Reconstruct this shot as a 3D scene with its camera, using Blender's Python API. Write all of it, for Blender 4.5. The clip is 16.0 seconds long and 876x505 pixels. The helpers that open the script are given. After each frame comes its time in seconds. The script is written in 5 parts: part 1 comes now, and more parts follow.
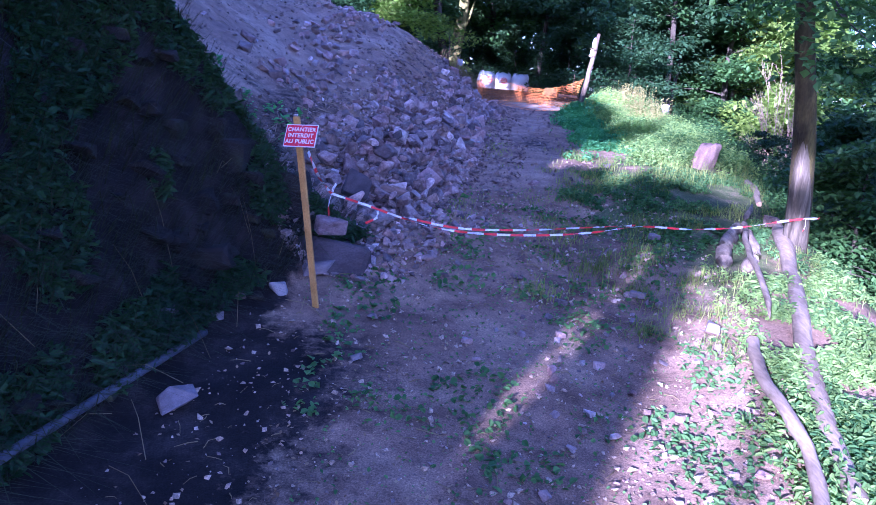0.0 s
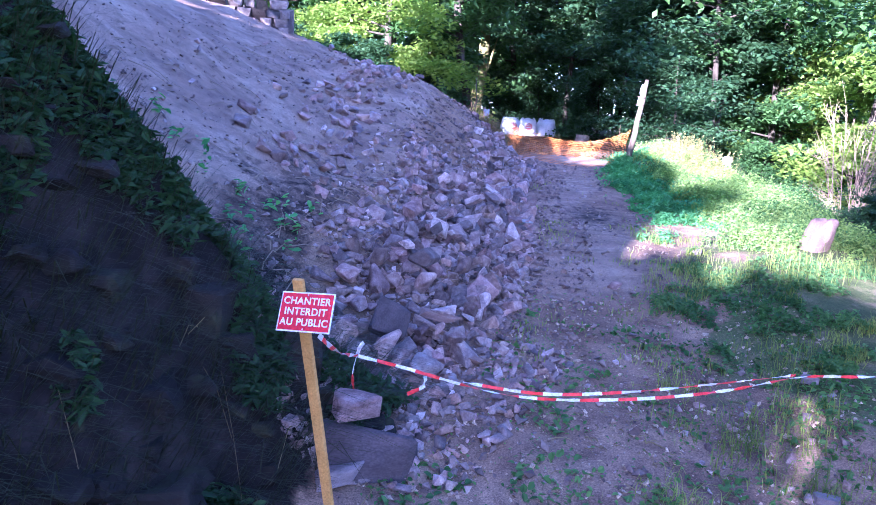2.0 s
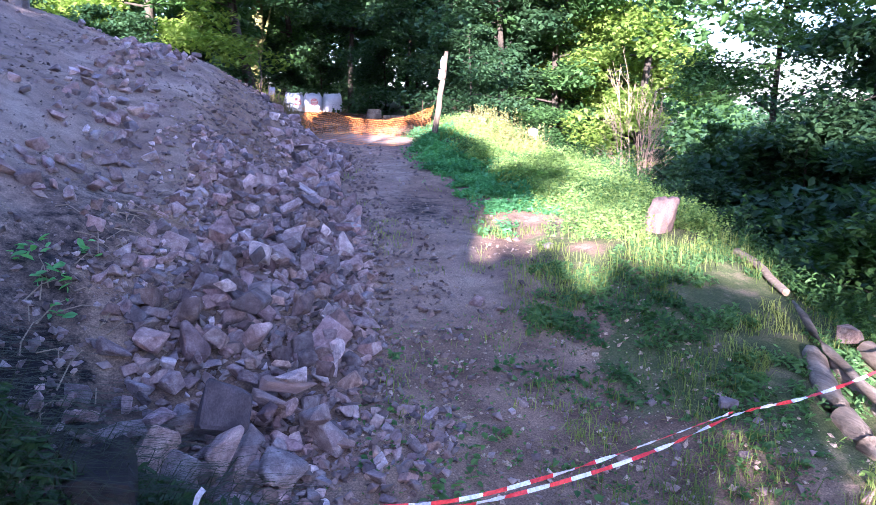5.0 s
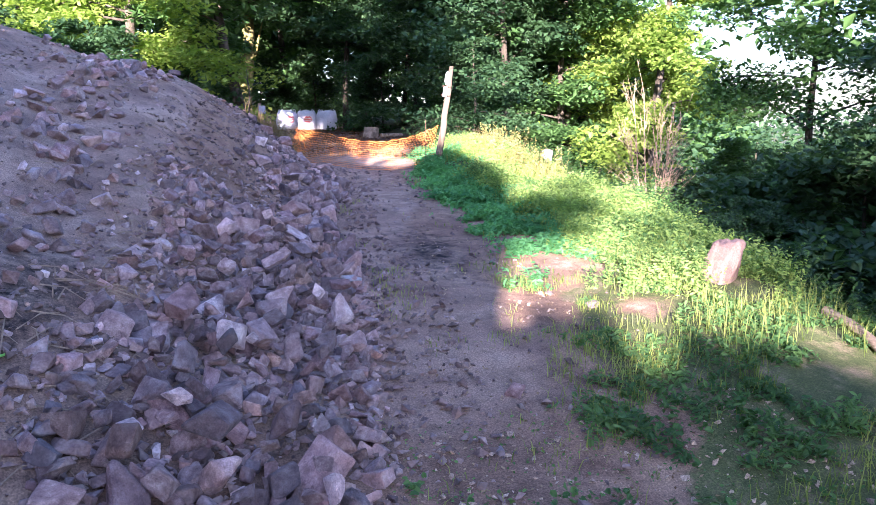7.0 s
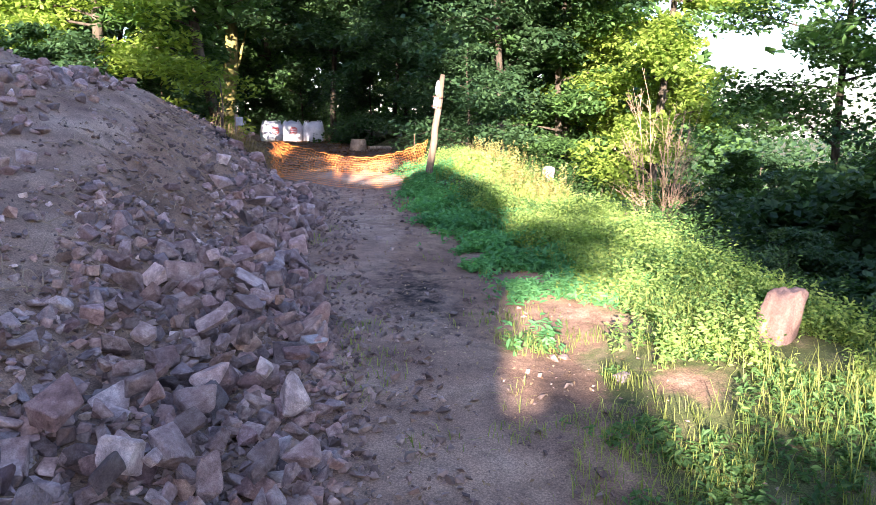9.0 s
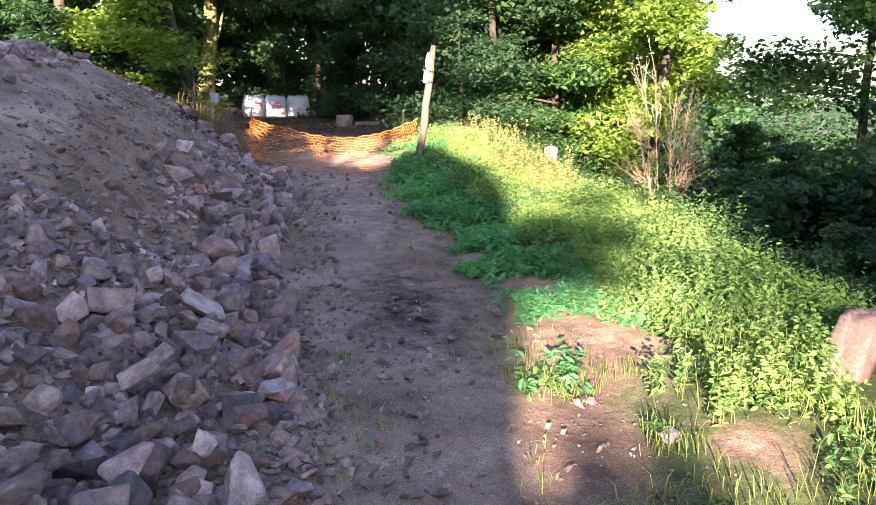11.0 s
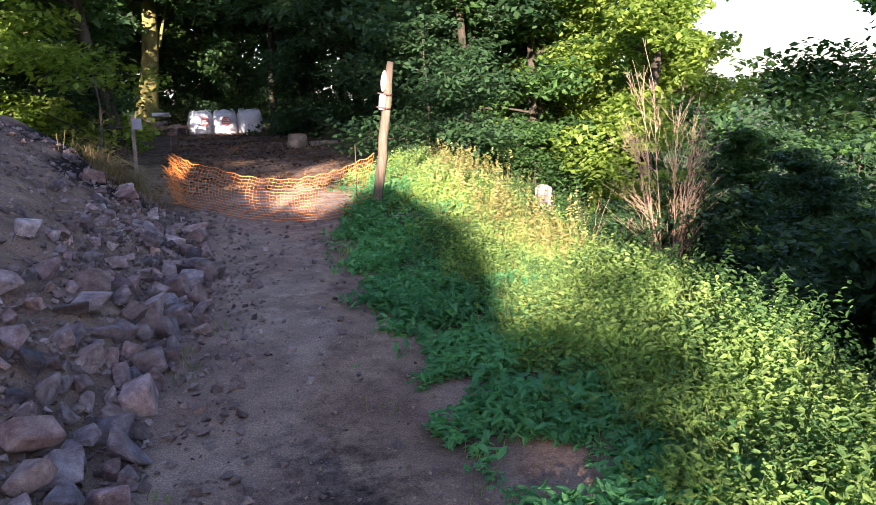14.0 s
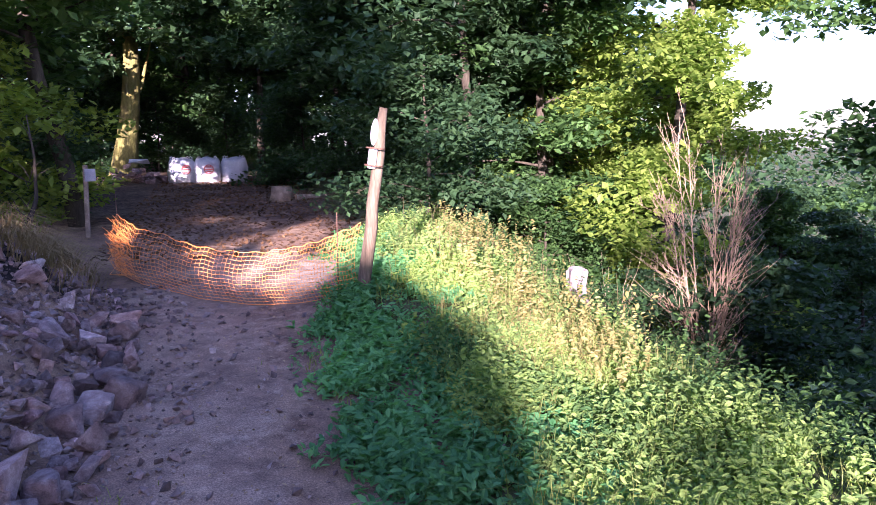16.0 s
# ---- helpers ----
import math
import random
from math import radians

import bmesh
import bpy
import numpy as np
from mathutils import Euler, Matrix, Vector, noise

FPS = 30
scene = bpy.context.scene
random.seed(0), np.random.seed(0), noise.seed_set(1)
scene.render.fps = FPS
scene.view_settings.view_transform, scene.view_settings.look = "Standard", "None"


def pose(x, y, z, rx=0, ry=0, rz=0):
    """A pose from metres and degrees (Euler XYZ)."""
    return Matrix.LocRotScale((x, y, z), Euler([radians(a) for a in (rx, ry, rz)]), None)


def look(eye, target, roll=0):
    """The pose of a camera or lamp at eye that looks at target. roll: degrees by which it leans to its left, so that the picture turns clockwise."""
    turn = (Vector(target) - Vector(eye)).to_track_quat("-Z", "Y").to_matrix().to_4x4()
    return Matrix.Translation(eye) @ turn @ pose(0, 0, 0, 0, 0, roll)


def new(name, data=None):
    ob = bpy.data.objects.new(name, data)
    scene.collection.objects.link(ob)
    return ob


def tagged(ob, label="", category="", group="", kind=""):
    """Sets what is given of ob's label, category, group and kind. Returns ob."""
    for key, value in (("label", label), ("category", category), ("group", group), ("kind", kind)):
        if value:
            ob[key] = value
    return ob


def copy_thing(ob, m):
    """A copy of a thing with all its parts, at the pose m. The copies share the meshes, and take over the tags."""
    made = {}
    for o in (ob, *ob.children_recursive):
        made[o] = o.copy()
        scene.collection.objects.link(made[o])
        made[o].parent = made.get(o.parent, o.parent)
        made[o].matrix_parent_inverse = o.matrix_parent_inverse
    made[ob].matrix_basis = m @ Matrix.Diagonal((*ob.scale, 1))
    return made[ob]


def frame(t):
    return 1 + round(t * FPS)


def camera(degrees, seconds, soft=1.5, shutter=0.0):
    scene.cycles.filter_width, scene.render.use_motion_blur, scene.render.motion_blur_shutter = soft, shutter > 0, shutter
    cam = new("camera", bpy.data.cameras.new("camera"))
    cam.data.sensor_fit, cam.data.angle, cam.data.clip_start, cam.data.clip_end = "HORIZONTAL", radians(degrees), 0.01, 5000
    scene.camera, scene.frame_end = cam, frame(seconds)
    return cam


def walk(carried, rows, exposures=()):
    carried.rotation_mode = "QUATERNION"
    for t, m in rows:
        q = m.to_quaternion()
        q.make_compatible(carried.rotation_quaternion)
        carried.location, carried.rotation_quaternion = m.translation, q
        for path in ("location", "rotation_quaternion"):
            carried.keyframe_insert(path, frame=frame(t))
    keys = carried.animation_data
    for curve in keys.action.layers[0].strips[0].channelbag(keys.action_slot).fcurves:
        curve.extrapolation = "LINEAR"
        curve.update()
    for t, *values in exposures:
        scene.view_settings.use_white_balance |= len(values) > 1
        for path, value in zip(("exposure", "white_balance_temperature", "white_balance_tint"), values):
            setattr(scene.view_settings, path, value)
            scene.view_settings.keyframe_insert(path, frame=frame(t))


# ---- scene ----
# exposure and white balance of the film: seconds, stops, kelvin, tint
EXPOSURES = [(0, 2.48, 4105, 60), (1.5, 3.19, 4225, 53), (2.7, 3.27, 4475, 52), (3.5, 3.09, 4575, 46), (7, 3.04, 5075, 44), (9, 2.82, 5510, 37), (11.5, 2.64, 5610, 31), (12.2, 2.38, 5600, 28), (13, 2.15, 5600, 28), (14, 2.16, 5490, 35), (15, 2.16, 5340, 45), (16, 2.29, 5150, 57)]

cam = camera(60.0, 16.0, soft=0.65)
PATH = [
    (0, (0.016, 0.008, 2.287), (0.054, 1.958, 1.843), 5.1),
    (0.5, (-0.099, 0.865, 2.259), (-0.08, 2.82, 1.835), 3.7),
    (1, (-0.173, 1.607, 2.291), (-0.147, 3.555, 1.842), 5.2),
    (1.5, (-0.311, 2.448, 2.58), (-0.293, 4.417, 2.233), 3.9),
    (2, (-0.451, 2.98, 2.728), (-0.469, 4.949, 2.381), 3.2),
    (2.5, (-0.546, 3.489, 2.754), (-0.459, 5.462, 2.44), 2.3),
    (3, (-0.663, 3.663, 2.833), (-0.186, 5.572, 2.474), 0.0),
    (3.5, (-0.795, 3.93, 2.851), (-0.235, 5.816, 2.491), 0.4),
    (4, (-0.84, 4.277, 2.895), (-0.31, 6.172, 2.535), 1.1),
    (4.2, (-0.854, 4.375, 2.906), (-0.333, 6.27, 2.535), 0.8),
    (6.3, (-0.726, 6.099, 3.029), (-0.187, 7.98, 2.617), 0.7),
    (6.5, (-0.678, 6.319, 3.048), (-0.128, 8.203, 2.663), 1.4),
    (7, (-0.56, 6.833, 3.078), (-0.02, 8.723, 2.709), 0.2),
    (7.5, (-0.421, 7.3, 3.106), (0.129, 9.197, 2.793), 0.3),
    (8, (-0.249, 7.713, 3.103), (0.313, 9.583, 2.669), 0.6),
    (8.5, (-0.119, 8.183, 3.144), (0.451, 10.066, 2.784), 0.7),
    (9, (0.017, 8.638, 3.141), (0.577, 10.527, 2.797), 0.3),
    (9.2, (0.074, 8.815, 3.146), (0.632, 10.703, 2.794), 0.5),
    (11.3, (0.528, 10.314, 3.293), (1.106, 12.182, 2.874), -0.3),
    (11.5, (0.606, 10.476, 3.336), (1.183, 12.347, 2.925), 0.1),
    (12, (0.764, 10.944, 3.556), (1.416, 12.795, 3.166), -1.6),
    (12.5, (0.943, 11.543, 3.631), (1.583, 13.392, 3.218), -1.7),
    (13, (1.129, 12.106, 3.656), (1.764, 13.955, 3.231), -2.0),
    (13.5, (1.33, 12.675, 3.685), (1.972, 14.522, 3.264), -2.2),
    (14, (1.577, 13.31, 3.701), (2.22, 15.157, 3.279), -1.8),
    (14.5, (1.804, 13.939, 3.723), (2.442, 15.785, 3.295), -2.4),
    (15, (2.008, 14.561, 3.746), (2.65, 16.405, 3.311), -1.7),
    (15.5, (2.218, 15.243, 3.769), (2.852, 17.089, 3.333), -3.1),
    (16, (2.405, 15.954, 3.784), (3.07, 17.815, 3.481), -0.9),
]
walk(cam, [(t, look(eye, target, roll)) for t, eye, target, roll in PATH], EXPOSURES)

# ---------- world, sun ----------
SUN_AZ, SUN_EL = 27.0, 14.0          # sun stands behind and to the left of the walk
world = bpy.data.worlds.new("sky")
scene.world = world
world.use_nodes = True
wn = world.node_tree.nodes
sky = wn.new("ShaderNodeTexSky")
sky.sky_type = "NISHITA"
sky.sun_disc = False
sky.sun_elevation, sky.sun_rotation = radians(SUN_EL), radians(180 + SUN_AZ)
world.node_tree.links.new(sky.outputs[0], wn["Background"].inputs[0])
wn["Background"].inputs[1].default_value = 0.088
SUN_DIR = Vector((-math.sin(radians(SUN_AZ)) * math.cos(radians(SUN_EL)), -math.cos(radians(SUN_AZ)) * math.cos(radians(SUN_EL)), math.sin(radians(SUN_EL))))
lamp = bpy.data.lights.new("sun", "SUN")
lamp.energy, lamp.angle, lamp.color = 6.2, radians(0.6), (1.0, 0.82, 0.53)
new("sun", lamp).matrix_world = look(SUN_DIR * 80, (0, 0, 0))


# ---------- small tools ----------
def part(name, me, material, parent=None, label=""):
    """One mesh object, under its thing."""
    if isinstance(me, bmesh.types.BMesh):
        bm, me = me, bpy.data.meshes.new(name)
        bm.to_mesh(me)
        bm.free()
    if material and not me.materials:
        me.materials.append(material)
    ob = new(name, me)
    if parent:
        ob.parent = parent
    if label:
        ob["label"] = label
    return ob


def mesh(name, verts, faces, smooth=False):
    me = bpy.data.meshes.new(name)
    me.from_pydata(verts if isinstance(verts, list) else verts.tolist(), [], faces if isinstance(faces, list) else faces.tolist())
    if smooth:
        me.shade_smooth()
    return me


def adopt(kids, parent):
    """Make placed objects children of a thing, where they stand."""
    back = parent.matrix_basis.inverted()
    for o in kids:
        o.parent = parent
        o.matrix_parent_inverse = back


def empty(name, m, label, category, group="", kind=""):
    ob = tagged(new(name), label, category, group, kind)
    ob.matrix_world = m
    return ob


def lattice(ix, iy, seed):
    n = (ix.astype(np.int64) * 374761393 + iy.astype(np.int64) * 668265263 + seed * 974634777) & 0xFFFFFFFF
    n = ((n ^ (n >> 13)) * 1274126177) & 0xFFFFFFFF
    return ((n ^ (n >> 16)) & 0xFFFF) / 32767.5 - 1.0


def vnoise(x, y, scale, seed=0):
    """Smooth noise from -1 to 1 over the plan."""
    x, y = np.asarray(x, float) / scale, np.asarray(y, float) / scale
    ix, iy = np.floor(x), np.floor(y)
    fx, fy = x - ix, y - iy
    fx, fy = fx * fx * (3 - 2 * fx), fy * fy * (3 - 2 * fy)
    a, b = lattice(ix, iy, seed), lattice(ix + 1, iy, seed)
    c, d = lattice(ix, iy + 1, seed), lattice(ix + 1, iy + 1, seed)
    return (a * (1 - fx) + b * fx) * (1 - fy) + (c * (1 - fx) + d * fx) * fy


def smooth(a, b, x):
    t = np.clip((np.asarray(x, float) - a) / (b - a), 0, 1)
    return t * t * (3 - 2 * t)


# ---------- the lie of the land ----------
def along(y):
    return np.interp(y, [-60, -10, 0, 4, 7.6, 10, 11.8, 13.3, 16, 18, 22, 25, 29, 40, 55, 90],
                     [-4.0, -1.3, -0.75, -0.45, 0.0, 0.4, 0.66, 0.85, 1.03, 1.12, 1.35, 1.5, 1.62, 1.9, 2.0, 2.6])


def toe(y):
    """Foot of the rubble slope and of the bank, as x."""
    return np.interp(y, [-20, 0, 3, 5, 7, 8.6, 10, 12, 14, 16, 17, 18, 19, 20, 21.5, 24, 26, 29, 34], [-4.5, -3.0, -2.5, -2.1, -1.7, -1.0, -0.2, 0.35, 0.75, 0.92, 0.9, 0.85, 0.9, 1.05, 1.38, 1.58, 1.6, 1.2, -3.0])


def path_right(y):
    return np.interp(y, [-20, 0, 5, 9, 12, 14, 16, 17, 18, 19, 20, 22, 24.5, 27, 40], [1.0, 1.6, 1.7, 1.8, 2.2, 2.6, 3.15, 3.55, 3.7, 3.65, 3.65, 3.75, 4.05, 4.9, 7.0])


def brink(y):
    """Where the ground begins to fall away into the valley."""
    return np.interp(y, [-20, 0, 5, 9, 12, 16, 20, 24, 28, 34, 50], [4.0, 4.0, 4.2, 4.6, 4.9, 5.9, 6.3, 6.6, 7.0, 8.2, 13.0])


def hill(y):
    """Crest of the hill over the way, out of view, notched to cut sunlight into patches."""
    return np.interp(y, [-60, -30, -22, -19.5, -17.2, -16.6, -16.2, -15.3, -15.15, -13.9, -13.65, -12.9, -12.6, -12.3, -11.8, -11.6, -10.9, -10.6, -9.65, -9.35, -8.5, -8.2, -8.1, -7.5, -7.1, -5.5, -3, -1.2, -0.5, 0.1, 1.3, 2.5, 4.3, 5.2, 6.0, 7.6, 9.0, 12, 20, 30],
                     [4.0, 4.0, 4.3, 4.6, 5.0, 5.2, 8.7, 9.5, 4.75, 4.75, 9.15, 9.0, 8.8, 8.2, 8.2, 8.45, 8.45, 8.3, 8.15, 7.85, 7.85, 8.0, 9.5, 9.8, 10.2, 10.3, 10.2, 10.1, 9.5, 8.9, 8.75, 8.5, 8.3, 7.5, 7.3, 8.2, 9.6, 9.6, 7.5, 5.0])


def height(x, y):
    x, y = np.asarray(x, float), np.asarray(y, float)
    z = along(y)
    d = np.maximum(toe(y) - x, 0)
    # rubble slope: low apron nearer, steeper heap farther on
    low = np.interp(d, [0, 1.4, 3, 5, 7, 10, 16], [0, 0.3, 1.0, 2.1, 3.4, 5.2, 7.0])
    heap = np.interp(d, [0, 0.3, 1.5, 2.6, 3.7, 5.2, 6.5, 10, 16], [0, 0.35, 1.4, 2.05, 2.4, 2.75, 3.2, 4.4, 6.0])
    k = smooth(14, 22, y)
    rubble = low * (1 - k) + heap * k
    # crest sheared along the sun's bearing, so each notch throws one light patch
    top = np.maximum(hill(y + 1.97 * np.where(x < -9.5, -9.5 - x, np.maximum(-9.5 - x, -5) * (1 - smooth(-8, -4, y)))) - z, 3.5)
    bank = np.interp(d, [0, 0.25, 1.9], [0, 0.25, 2.9]) + np.clip((d - 1.9) / 4.5, 0, 1) * (top - 2.9)
    bank = bank + (0.16 * vnoise(x, y, 0.8, 3) + 0.08 * vnoise(x, y, 0.35, 4)) * smooth(0, 0.6, d)
    k = smooth(8.4, 9.8, y + 0.12 * d)
    left = bank * (1 - k) + rubble * k
    end = 1 - smooth(27.5, 34.0, y + 0.15 * d)
    left = left * (0.08 + 0.92 * end)
    e = np.maximum(x - brink(y), 0)
    right = -np.minimum(0.62 * e * smooth(0, 2.0, e), 18 + 0.02 * e)
    far = 1 - smooth(60, 140, np.hypot(x, y - 15))
    z = z + (left + right) * np.where(x > 0, 1, far)
    # low rim of the verge, a hump round the foot of the tall post
    verge = smooth(0.2, 1.5, x - path_right(y)) * (1 - smooth(0, 2, x - brink(y)))
    z = z + (0.12 + 0.16 * smooth(20, 25, y)) * verge
    z = z + 0.3 * np.exp(-((x - 5.3) ** 2 + (y - 25.3) ** 2 / 1.5) / 1.1)
    near = 1 - smooth(30, 60, np.hypot(x, y - 15))
    z = z + (1 - smooth(8.5, 11, y)) * (1 - smooth(12, 18, np.hypot(x, y))) * (0.02 * vnoise(0.8 * x + 0.6 * y, 0.8 * y - 0.6 * x, 0.36, 12) + 0.03 * vnoise(0.8 * x - 0.6 * y, 0.8 * y + 0.6 * x, 0.7, 13))
    rough = smooth(-0.4, 1.2, toe(y) - x)
    z = z + near * (0.05 * vnoise(x, y, 1.7, 1) + 0.014 * vnoise(0.8 * x + 0.6 * y, 0.8 * y - 0.6 * x, 0.55, 2) + rough * (0.14 * vnoise(x, y, 1.3, 5) + 0.06 * vnoise(x, y, 0.45, 6)))
    return z


def ground_z(x, y):
    return float(height(x, y))


# ---------- materials ----------
def node_material(name):
    m = bpy.data.materials.new(name)
    m.use_nodes = True
    t = m.node_tree
    return m, t, t.nodes["Principled BSDF"]


def surface(name, colours, scale=4.0, fine=60.0, rough=0.9, bump=0.3, bump_scale=None, metal=0.0, spread=0.0, island=0.0, stretch=None, spec=0.3, bump_dist=0.02, hues=False):
    """Mottled surface: colours over coarse noise, grain over fine noise, relief, and a spread of brightness from piece to piece."""
    m, t, b = node_material(name)
    n, ln = t.nodes, t.links.new
    co = n.new("ShaderNodeTexCoord")
    src = co.outputs["Object"]
    if stretch:
        mp = n.new("ShaderNodeMapping")
        mp.inputs["Scale"].default_value = stretch
        ln(src, mp.inputs[0])
        src = mp.outputs[0]
    info = n.new("ShaderNodeObjectInfo")
    big = n.new("ShaderNodeTexNoise")
    big.noise_dimensions = "4D"
    big.inputs["Scale"].default_value, big.inputs["Detail"].default_value, big.inputs["Roughness"].default_value = scale, 5, 0.62
    w = n.new("ShaderNodeMath")
    w.operation = "MULTIPLY"
    w.inputs[1].default_value = 40.0 if spread else 0.0
    ln(info.outputs["Random"], w.inputs[0])
    ln(w.outputs[0], big.inputs["W"])
    ln(src, big.inputs["Vector"])
    ramp = n.new("ShaderNodeValToRGB")
    el = ramp.color_ramp.elements
    while len(el) < len(colours):
        el.new(0.5)
    for k, c in enumerate(colours):
        el[k].position = 0.32 + 0.36 * k / max(1, len(colours) - 1)
        el[k].color = (*c, 1)
    ln(big.outputs[0], ramp.inputs[0])
    grain = n.new("ShaderNodeTexNoise")
    grain.inputs["Scale"].default_value, grain.inputs["Detail"].default_value = fine, 3
    ln(src, grain.inputs["Vector"])
    gm = n.new("ShaderNodeMapRange")
    gm.inputs[1].default_value, gm.inputs[2].default_value, gm.inputs[3].default_value, gm.inputs[4].default_value = 0.25, 0.75, 0.72, 1.28
    ln(grain.outputs[0], gm.inputs[0])
    val = gm.outputs[0]
    if spread or island:
        geo = n.new("ShaderNodeNewGeometry")
        vm = n.new("ShaderNodeMapRange")
        s = spread or island
        vm.inputs[3].default_value, vm.inputs[4].default_value = 1 - s, 1 + s
        ln(info.outputs["Random"] if spread else geo.outputs["Random Per Island"], vm.inputs[0])
        mu = n.new("ShaderNodeMath")
        mu.operation = "MULTIPLY"
        ln(val, mu.inputs[0])
        ln(vm.outputs[0], mu.inputs[1])
        val = mu.outputs[0]
    mix = n.new("ShaderNodeMix")
    mix.data_type, mix.blend_type = "RGBA", "MULTIPLY"
    mix.inputs[0].default_value = 1.0
    ln(ramp.outputs[0], mix.inputs[6])
    ln(val, mix.inputs[7])
    out = mix.outputs[2]
    if hues:
        # single pieces turn greyish, tan, violet or nearly white
        shift = n.new("ShaderNodeMath")
        shift.operation = "FRACT"
        times = n.new("ShaderNodeMath")
        times.operation = "MULTIPLY"
        times.inputs[1].default_value = 7.31
        ln(info.outputs["Random"] if spread else geo.outputs["Random Per Island"], times.inputs[0])
        ln(times.outputs[0], shift.inputs[0])
        hr = n.new("ShaderNodeValToRGB")
        he = hr.color_ramp.elements
        while len(he) < 6:
            he.new(0.5)
        for k, (at, c) in enumerate([(0.0, (1.0, 0.91, 0.89)), (0.28, (0.94, 0.98, 1.03)), (0.48, (0.58, 0.64, 0.73)), (0.64, (1.08, 1.01, 0.9)), (0.84, (0.9, 0.79, 0.84)), (0.965, (1.5, 1.64, 1.72))]):
            he[k].position, he[k].color = at, (*c, 1)
        ln(shift.outputs[0], hr.inputs[0])
        hm = n.new("ShaderNodeMix")
        hm.data_type, hm.blend_type = "RGBA", "MULTIPLY"
        hm.inputs[0].default_value = 1.0
        ln(out, hm.inputs[6])
        ln(hr.outputs[0], hm.inputs[7])
        out = hm.outputs[2]
    ln(out, b.inputs["Base Color"])
    b.inputs["Roughness"].default_value, b.inputs["Metallic"].default_value = rough, metal
    b.inputs["Specular IOR Level"].default_value = spec
    if bump:
        bn = n.new("ShaderNodeTexNoise")
        bn.inputs["Scale"].default_value, bn.inputs["Detail"].default_value, bn.inputs["Roughness"].default_value = bump_scale or scale * 5, 6, 0.65
        ln(src, bn.inputs["Vector"])
        bp = n.new("ShaderNodeBump")
        bp.inputs["Strength"].default_value, bp.inputs["Distance"].default_value = bump, bump_dist
        ln(bn.outputs[0], bp.inputs["Height"])
        ln(bp.outputs[0], b.inputs["Normal"])
    return m


def leaf_material(name, dark, light, through_light=0.35, rough=0.5):
    """Leaves: colour from leaf to leaf, some light passing through."""
    m, t, b = node_material(name)
    n, ln = t.nodes, t.links.new
    geo = n.new("ShaderNodeNewGeometry")
    co = n.new("ShaderNodeTexCoord")
    big = n.new("ShaderNodeTexNoise")
    big.inputs["Scale"].default_value, big.inputs["Detail"].default_value = 0.7, 2
    ln(co.outputs["Object"], big.inputs["Vector"])
    add = n.new("ShaderNodeMath")
    add.operation = "MULTIPLY_ADD"
    add.inputs[1].default_value = 0.55
    ln(geo.outputs["Random Per Island"], add.inputs[0])
    sub = n.new("ShaderNodeMath")
    sub.operation = "MULTIPLY_ADD"
    sub.inputs[1].default_value, sub.inputs[2].default_value = 1.4, -0.45
    ln(big.outputs[0], sub.inputs[0])
    ln(sub.outputs[0], add.inputs[2])
    ramp = n.new("ShaderNodeValToRGB")
    ramp.color_ramp.elements[0].color, ramp.color_ramp.elements[1].color = (*dark, 1), (*light, 1)
    ramp.color_ramp.elements[0].position, ramp.color_ramp.elements[1].position = 0.15, 0.95
    ln(add.outputs[0], ramp.inputs[0])
    ln(ramp.outputs[0], b.inputs["Base Color"])
    b.inputs["Roughness"].default_value = rough
    b.inputs["Specular IOR Level"].default_value = 0.18
    tr = n.new("ShaderNodeBsdfTranslucent")
    hue = n.new("ShaderNodeMix")
    hue.data_type, hue.blend_type = "RGBA", "MULTIPLY"
    hue.inputs[0].default_value = 1.0
    hue.inputs[7].default_value = (1.5, 1.6, 0.5, 1)
    ln(ramp.outputs[0], hue.inputs[6])
    ln(hue.outputs[2], tr.inputs[0])
    ms = n.new("ShaderNodeMixShader")
    ms.inputs[0].default_value = through_light
    ln(b.outputs[0], ms.inputs[1])
    ln(tr.outputs[0], ms.inputs[2])
    ln(ms.outputs[0], n["Material Output"].inputs[0])
    return m


def ground_material():
    """Reddish earth, dark humus, turf and a pale sunlight colour, mixed by the ground's own cover values broken up with
    noise.
    """
    m, t, b = node_material("earth")
    n, ln = t.nodes, t.links.new
    co = n.new("ShaderNodeTexCoord").outputs["Object"]

    def noise_at(scale, detail=5, rough=0.6):
        k = n.new("ShaderNodeTexNoise")
        k.inputs["Scale"].default_value, k.inputs["Detail"].default_value, k.inputs["Roughness"].default_value = scale, detail, rough
        ln(co, k.inputs["Vector"])
        return k.outputs[0]

    def ramp_of(value, cols, lo=0.3, hi=0.7):
        r = n.new("ShaderNodeValToRGB")
        e = r.color_ramp.elements
        while len(e) < len(cols):
            e.new(0.5)
        for k, c in enumerate(cols):
            e[k].position, e[k].color = lo + (hi - lo) * k / (len(cols) - 1), (*c, 1)
        ln(value, r.inputs[0])
        return r.outputs[0]

    def mixed(fac, a, c, mode="MIX"):
        x = n.new("ShaderNodeMix")
        x.data_type, x.blend_type = "RGBA", mode
